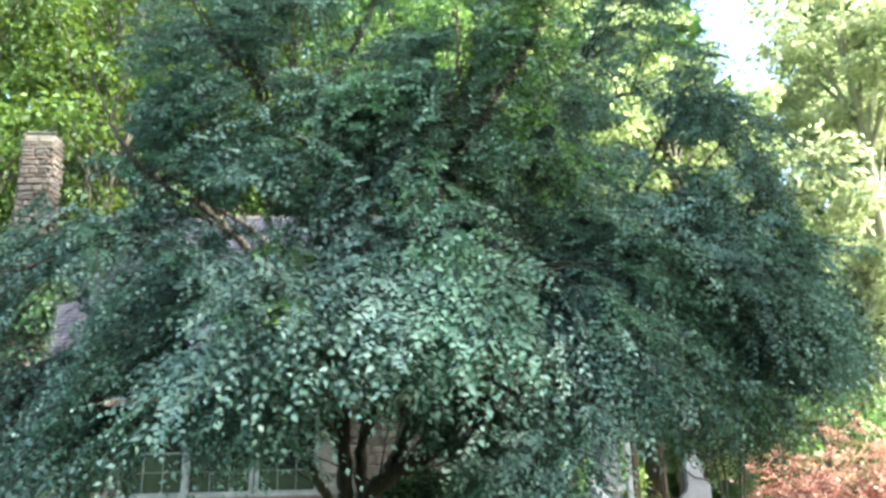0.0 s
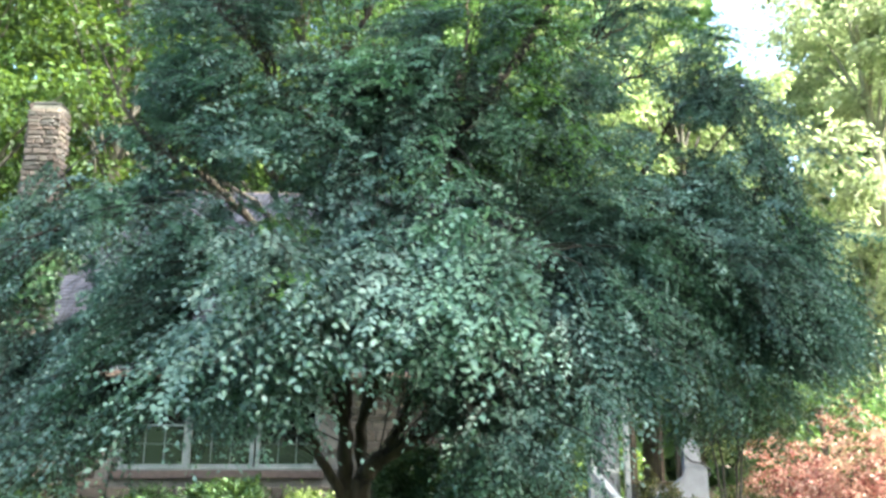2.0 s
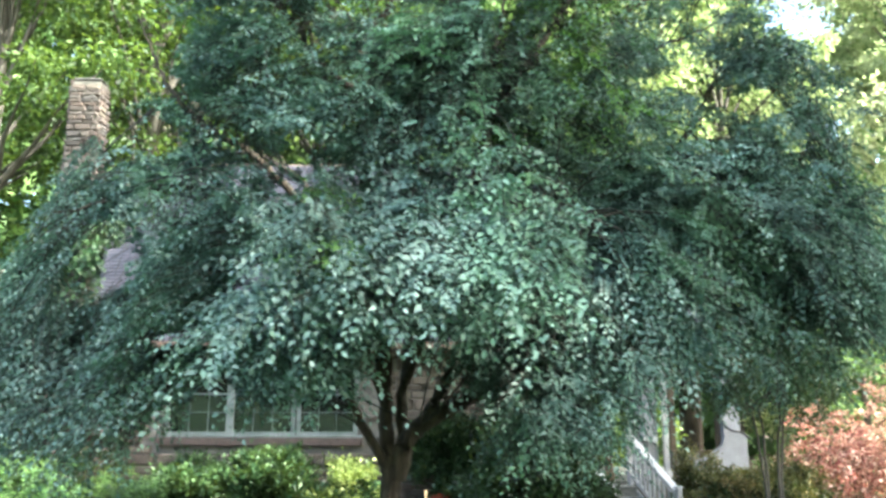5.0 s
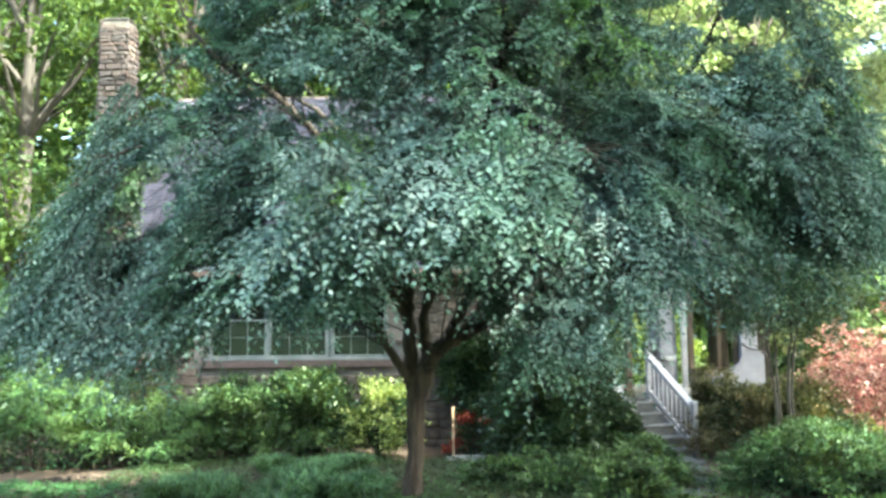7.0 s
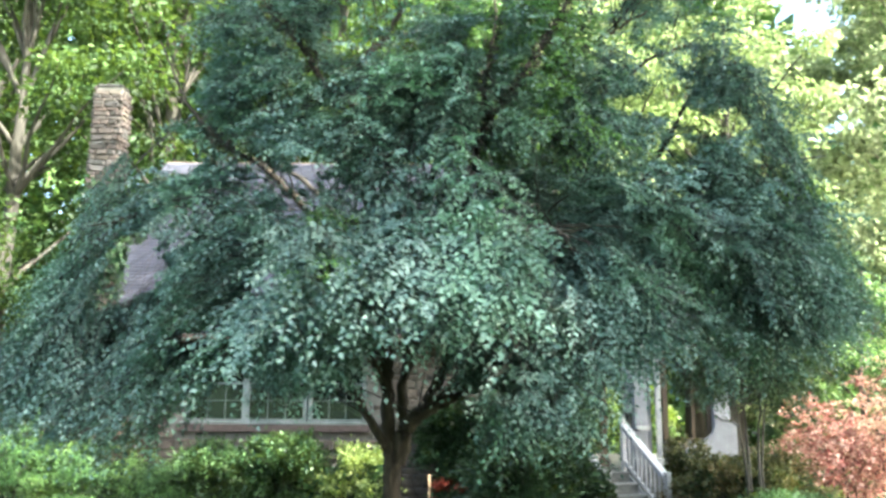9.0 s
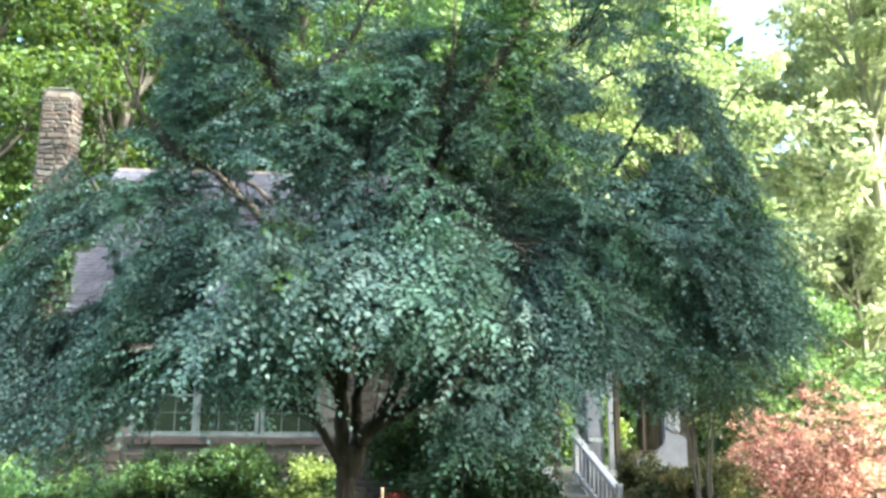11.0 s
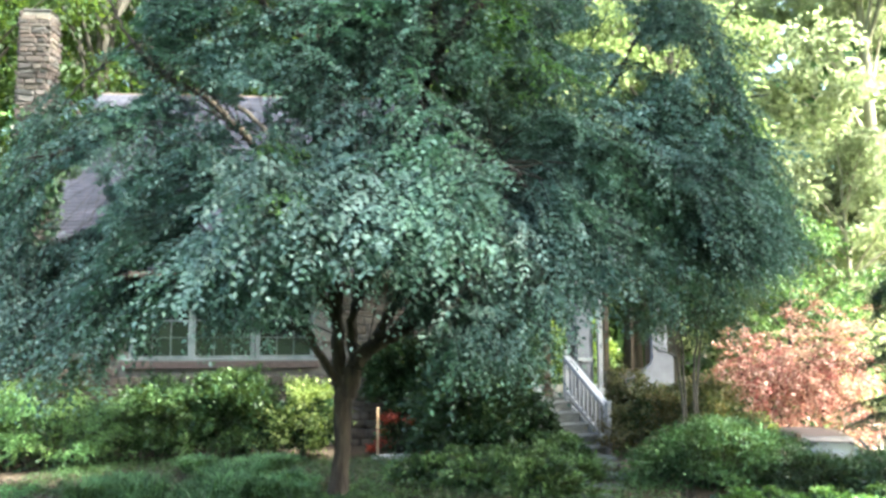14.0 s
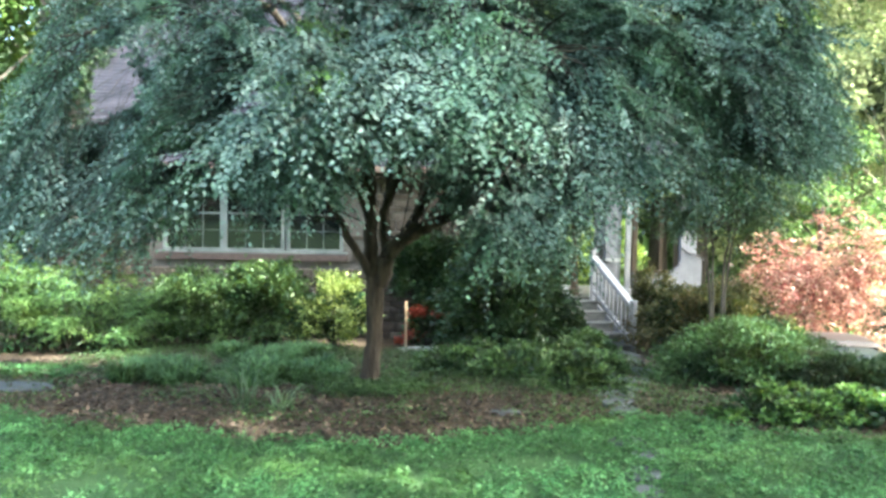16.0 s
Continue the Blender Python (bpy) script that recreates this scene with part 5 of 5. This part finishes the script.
def conifer(x, y, h, r, seed):
    """A small dark evergreen with tiers of drooping feathery branches."""
    rand = np.random.default_rng(seed)
    z0 = float(ground_z(x, y)) - 0.05
    ob = thing("hemlock_tree", (x, y, z0), "small dark green hemlock with drooping feathery branches", "tree")
    v, f = tube_arrays(curve_points([(0, 0, 0), (0.03, 0, h * 0.5), (0, 0, h)], 10, 0.01), np.linspace(0.07, 0.01, 10), 8)
    part("trunk", mesh_of("trunk", v, f, BARK, True), BARK, ob)
    wood, tips, ways = [], [], []
    for q in range(90):
        u = rand.uniform(0.25, 1)
        a = rand.uniform(0, 2 * np.pi)
        reach = r * (1.05 - u) ** 0.7 * rand.uniform(0.7, 1.1)
        s = np.array([0, 0, h * u])
        e = s + np.array([reach * math.cos(a), reach * math.sin(a), -0.25 * reach])
        p = curve_points([s, (s + e) / 2 + np.array([0, 0, 0.08]), e], 8, 0.01)
        wood.append(tube_arrays(p, np.linspace(0.012, 0.003, 8), 4))
        tips.append(p[2:])
        g = np.gradient(p, axis=0)[2:]
        ways.append(g / np.linalg.norm(g, axis=1)[:, None])
    _, a, b = sprays(np.concatenate(tips), np.concatenate(ways), 4, 0.22, 0.035, 0.2, rand)
    tagged(part("branchwork", mesh_of("branchwork", *joined(wood), BARK), BARK, ob), kind="stuff")
    tagged(part("needles", mesh_of("needles", *joined([a, b]), SHRUB_DARK), SHRUB_DARK, ob), kind="stuff")


conifer(7.55, 10.7, 3.4, 1.35, 44)


# ---- lawn ----
def lawn():
    rand = np.random.default_rng(61)
    m = 410000
    x = rand.uniform(-6.5, 7.5, m)
    y = np.where(rand.uniform(0, 1, m) < 0.2, rand.uniform(-2.5, 3.2, m), rand.uniform(3.2, 8.6, m))
    strip = rand.uniform(0, 1, m) < 0.06
    x[strip], y[strip] = rand.uniform(-8.2, -4.7, int(strip.sum())), rand.uniform(10.1, 11.5, int(strip.sum()))
    keep = (y < lawn_edge(x) + rand.normal(0, 0.07, m)) | (strip & (x < -4.4 - 0.5 * (y - 10.1) + rand.normal(0, 0.15, m)))
    x, y = x[keep], y[keep]
    thin = np.array([noise.noise(Vector((a * 1.1, b * 1.1, 0))) for a, b in zip(x, y)])
    tuft = np.array([noise.noise(Vector((a * 6.5, b * 5.0, 3.0))) for a, b in zip(x, y)])
    keep = (thin > rand.uniform(-0.75, -0.1, len(x))) & (tuft > rand.uniform(-0.32, 0.16, len(x)))
    x, y = x[keep], y[keep]
    m = len(x)
    pos = np.stack([x, y, ground_z(x, y) + rand.uniform(0.008, 0.04, m) + 0.10 * np.clip(tuft[keep] + 0.15, 0, 0.6)], 1)
    way = rand.normal(0, 1, (m, 3)) * np.array([1, 1, 0.2])
    blade = rand.uniform(0, 1, m) < 0.22
    way[blade] = rand.normal(0, 0.45, (int(blade.sum()), 3)) + np.array([0, 0, 1.0])
    up = np.array([0, 0, 1.0]) + rand.normal(0, 0.3, (m, 3))
    L = np.where(blade, rand.uniform(0.03, 0.06, m), rand.uniform(0.018, 0.042, m))
    ob = new("lawn", mesh_of("lawn", *leaf_arrays(pos, way, up, L, np.where(blade, 0.007, L * 0.8)), GRASS))
    return tagged(ob, "green lawn of clover and short grass", "lawn", kind="stuff")


lawn()


def litter():
    rand = np.random.default_rng(62)
    m = 32000
    x, y = rand.uniform(-6.5, 4.0, m), rand.uniform(6.3, 12.5, m)
    keep = y > lawn_edge(x) - 0.05
    x, y = x[keep], y[keep]
    m = len(x)
    pos = np.stack([x, y, ground_z(x, y) + rand.uniform(0.0, 0.035, m)], 1)
    way = rand.normal(0, 1, (m, 3)) * np.array([1, 1, 0.3])
    up = np.array([0, 0, 1.0]) + rand.normal(0, 0.6, (m, 3))
    L = rand.uniform(0.02, 0.095, m)
    ob = new("bark_mulch", mesh_of("bark_mulch", *leaf_arrays(pos, way, up, L, L * rand.uniform(0.3, 0.7, m)), CHIP))
    return tagged(ob, "brown bark mulch and dry leaf litter", "mulch", kind="stuff")


litter()


def seedlings():
    """Sparse low weeds and ivy leaves over the mulch."""
    rand = np.random.default_rng(63)
    m = 62000
    x, y = rand.uniform(-5.5, 3.6, m), rand.uniform(7.0, 14.2, m)
    near = rand.uniform(0, 1, m) < 0.12
    x[near], y[near] = -0.6 + rand.normal(0, 0.35, int(near.sum())), 9.35 + rand.normal(0, 0.3, int(near.sum()))
    thick = np.array([noise.noise(Vector((a * 0.9, b * 0.9, 4.0))) for a, b in zip(x, y)])
    keep = (y > lawn_edge(x)) & (near | (thick + 0.16 * (y - 9.6) + 0.55 * np.clip(x + 1.2, 0, 1) > rand.uniform(-0.3, 0.65, m)))
    x, y = x[keep], y[keep]
    m = len(x)
    pos = np.stack([x, y, ground_z(x, y) + rand.uniform(0.02, 0.14, m)], 1)
    L = rand.uniform(0.02, 0.055, m)
    ob = new("weeds", mesh_of("weeds", *leaf_arrays(pos, rand.normal(0, 1, (m, 3)) * np.array([1, 1, 0.5]), np.array([0, 0, 1.0]) + rand.normal(0, 0.4, (m, 3)), L, L * 0.6), WEED))
    return tagged(ob, "low green weeds and ivy over the mulch", "weeds", kind="stuff")


seedlings()


# ---- stones, path, ornaments ----
def slab(name, x, y, w, d, h, turn, label, group, material=SLAB, sides=9, seed=0):
    """An irregular flat stone with a worn rim, set in the ground."""
    r = random.Random(seed)
    bm = bmesh.new()
    ring = [(math.cos(2 * math.pi * q / sides) * w / 2 * r.uniform(0.85, 1.1), math.sin(2 * math.pi * q / sides) * d / 2 * r.uniform(0.85, 1.1)) for q in range(sides)]
    rings = [[bm.verts.new((a * s, b * s, z)) for a, b in ring] for s, z in ((1.0, -0.1), (1.0, h * 0.6), (0.94, h))]
    for a, b in zip(rings, rings[1:]):
        for q in range(sides):
            bm.faces.new((a[q], a[(q + 1) % sides], b[(q + 1) % sides], b[q]))
    bm.faces.new(rings[-1])
    me = bpy.data.meshes.new(name)
    bm.to_mesh(me)
    bm.free()
    me.materials.append(material)
    ob = new(name, me)
    ob.matrix_world = pose(x, y, float(ground_z(x, y)), 0, 0, turn)
    return tagged(ob, label, "stone", group)


for q, (x, y, w, d) in enumerate(((2.50, 9.72, 0.62, 0.36), (2.95, 10.4, 0.6, 0.42), (2.36, 9.12, 0.6, 0.34), (2.22, 8.55, 0.56, 0.32), (2.16, 8.02, 0.5, 0.3), (3.3, 11.4, 0.6, 0.55), (3.5, 12.5, 0.7, 0.6), (3.6, 13.5, 1.0, 0.8))):
    slab("flagstone", x, y, w, d, 0.05, 15 * q, "grey irregular flagstone of the path to the steps", "flagstone path", seed=q)
for q, (x, y) in enumerate(((1.78, 6.62), (1.84, 6.2), (1.6, 5.62), (1.48, 5.1), (1.3, 4.5))):
    slab("stepping_stone", x, y, 0.36, 0.26, 0.03, 25 * q, "small grey stepping stone sunk in the lawn", "stepping stones", seed=20 + q)
slab("rock", 0.85, 7.85, 0.34, 0.16, 0.04, 5, "flat grey rock lying in the mulch", "", seed=40)
slab("flagstone", -5.0, 9.25, 1.3, 0.55, 0.05, 4, "grey irregular flagstone beside the lawn", "flagstone path", seed=41)
slab("flagstone", -6.4, 9.4, 1.2, 0.55, 0.05, -4, "grey irregular flagstone beside the lawn", "flagstone path", seed=42)
slab("edging_stone", 0.05, 14.45, 0.95, 0.14, 0.09, 3, "pale edging stone before the red bush", "", PALESTONE, seed=43)

stake = thing("garden_stake", (-0.22, 14.6, float(ground_z(-0.22, 14.6))), "raw wooden garden stake in the bed", "stake")
part("shaft", box(-0.02, 0.02, -0.02, 0.02, -0.1, 0.95, 0.004), STAKE, stake)

orn = thing("garden_ornament", (2.05, 12.5, float(ground_z(2.05, 12.5))), "small pale cast-stone garden ornament among leaves", "ornament")
v, f = tube_arrays([(0, 0, -0.02), (0, 0, 0.05), (0, 0, 0.06), (0, 0, 0.20), (0, 0, 0.26), (0, 0, 0.34), (0, 0, 0.42), (0, 0, 0.46)], [0.11, 0.11, 0.08, 0.085, 0.05, 0.075, 0.05, 0.005], 12)
part("body", mesh_of("body", v, f, PALESTONE, True), PALESTONE, orn)

gate_post = thing("drive_post", (7.72, 14.1, float(ground_z(7.72, 14.1))), "short dark post at the drive's edge", "post")
part("shaft", box(-0.05, 0.05, -0.05, 0.05, -0.2, 1.05, 0.01), BROWNWOOD, gate_post)


def car():
    """A parked grey car with rounded roof, seen over the shrubs."""
    x, y = 9.3, 16.0
    ob = thing("car", (x, y, float(ground_z(x, y))), "parked grey car with rounded dark roof on the drive", "car", turn=84)

    def hull(sections):
        """Rings of corners across the car, from nose to tail."""
        bm = bmesh.new()
        rings = []
        for px, half, low, high, tuck in sections:
            ring = []
            for k in range(13):
                a = math.pi * k / 12
                c, h = math.cos(a), math.sin(a)
                w = half * (1 - tuck * h ** 2)
                ring.append(bm.verts.new((px, math.copysign(abs(c) ** 0.45, c) * w, low + (high - low) * h ** 0.55)))
            rings.append(ring)
        for p, q in zip(rings, rings[1:]):
            for k in range(12):
                bm.faces.new((p[k], p[k + 1], q[k + 1], q[k]))
            bm.faces.new((p[12], p[0], q[0], q[12]))
        bm.faces.new(rings[0])
        bm.faces.new(rings[-1][::-1])
        bmesh.ops.recalc_face_normals(bm, faces=bm.faces[:])
        for f in bm.faces:
            f.smooth = True
        return bm

    part("body", hull([(-2.2, 0.62, 0.32, 0.62, 0.05), (-2.1, 0.80, 0.26, 0.74, 0.05), (-1.6, 0.88, 0.24, 0.88, 0.05), (-0.9, 0.90, 0.24, 0.97, 0.04), (0.4, 0.90, 0.24, 0.99, 0.04), (1.5, 0.89, 0.24, 1.0, 0.04), (2.0, 0.82, 0.28, 0.96, 0.05), (2.15, 0.68, 0.34, 0.80, 0.05)]), CARPAINT, ob, "grey metallic body")
    part("cabin", hull([(-1.15, 0.66, 0.90, 0.97, 0.1), (-0.75, 0.72, 0.90, 1.20, 0.14), (-0.35, 0.75, 0.90, 1.39, 0.18), (0.3, 0.76, 0.90, 1.46, 0.2), (1.0, 0.75, 0.90, 1.43, 0.2), (1.5, 0.72, 0.90, 1.26, 0.16), (1.9, 0.66, 0.90, 1.0, 0.1)]), CARGLASS, ob, "pale reflecting glass")
    part("roof", hull([(-0.45, 0.50, 1.35, 1.385, 0.1), (-0.2, 0.60, 1.36, 1.455, 0.1), (0.4, 0.63, 1.38, 1.505, 0.1), (1.0, 0.61, 1.36, 1.465, 0.1), (1.35, 0.52, 1.30, 1.37, 0.1)]), CARDARK, ob, "dark rounded roof panel")
    for s in (-1, 1):
        for points in ([(-1.12, s * 0.70, 0.95), (-0.75, s * 0.68, 1.18), (-0.35, s * 0.62, 1.40)], [(0.42, s * 0.79, 0.95), (0.44, s * 0.74, 1.22), (0.45, s * 0.62, 1.46)], [(1.85, s * 0.68, 0.97), (1.55, s * 0.68, 1.22), (1.2, s * 0.60, 1.42)]):
            v, f = tube_arrays(curve_points(points, 8), np.full(8, 0.038), 7)
            part("pillar", mesh_of("pillar", v, f, CARDARK, True), CARDARK, ob)
        mirror = hull([(-0.86, 0.05, 0.98, 1.05, 0.1), (-0.80, 0.09, 0.96, 1.10, 0.1), (-0.72, 0.09, 0.96, 1.10, 0.1)])
        bmesh.ops.translate(mirror, verts=mirror.verts[:], vec=(0, s * 0.98, 0))
        part("mirror", mirror, CARDARK, ob)
        for px in (-1.35, 1.35):
            v, f = tube_arrays([(px, s * 0.70, 0.32), (px, s * 0.72, 0.32), (px, s * 0.88, 0.32), (px, s * 0.91, 0.32)], [0.22, 0.32, 0.32, 0.24], 20)
            tyre = part("wheel", mesh_of("wheel", v, f, RUBBER, True), RUBBER, ob)
            v, f = tube_arrays([(px, s * 0.87, 0.32), (px, s * 0.915, 0.32), (px, s * 0.92, 0.32)], [0.21, 0.20, 0.01], 16)
            part("rim", mesh_of("rim", v, f, CARPAINT, True), CARPAINT, tyre)
    return ob


car()


# ---- stones of the chimney and the front wall ----
front_clear = lambda xc, zc, w, h: (WL - 0.16 < xc + w / 2 and xc - w / 2 < WR + 0.16 and zc + h / 2 > SILL - 0.23 and zc - h / 2 < HEAD + 0.02)
lay_stones(front, LEFT + 0.25, RIGHT, -1.1, 2.4, front_clear, lambda xc, zc: -0.3 < zc and -7.2 < xc < 1.2, lambda xc, zc: pose(xc, 0.0, zc), WALL_W, WALL_H, WALLSTONE_REST)
never = lambda xc, zc, w, h: False
lay_stones(chimney, -7.34, -6.77, -1.1, 7.72, never, lambda xc, zc: zc > 2.2, lambda xc, zc: pose(xc, -0.80, zc))
lay_stones(chimney, -0.82, -0.42, 2.4, 7.72, never, lambda xc, zc: zc > 4.4, lambda xc, zc: pose(-6.79, xc, zc, 0, 0, 90))
lay_stones(chimney, -0.82, -0.42, 1.6, 7.72, never, lambda xc, zc: False, lambda xc, zc: pose(-7.32, xc, zc, 0, 0, -90))
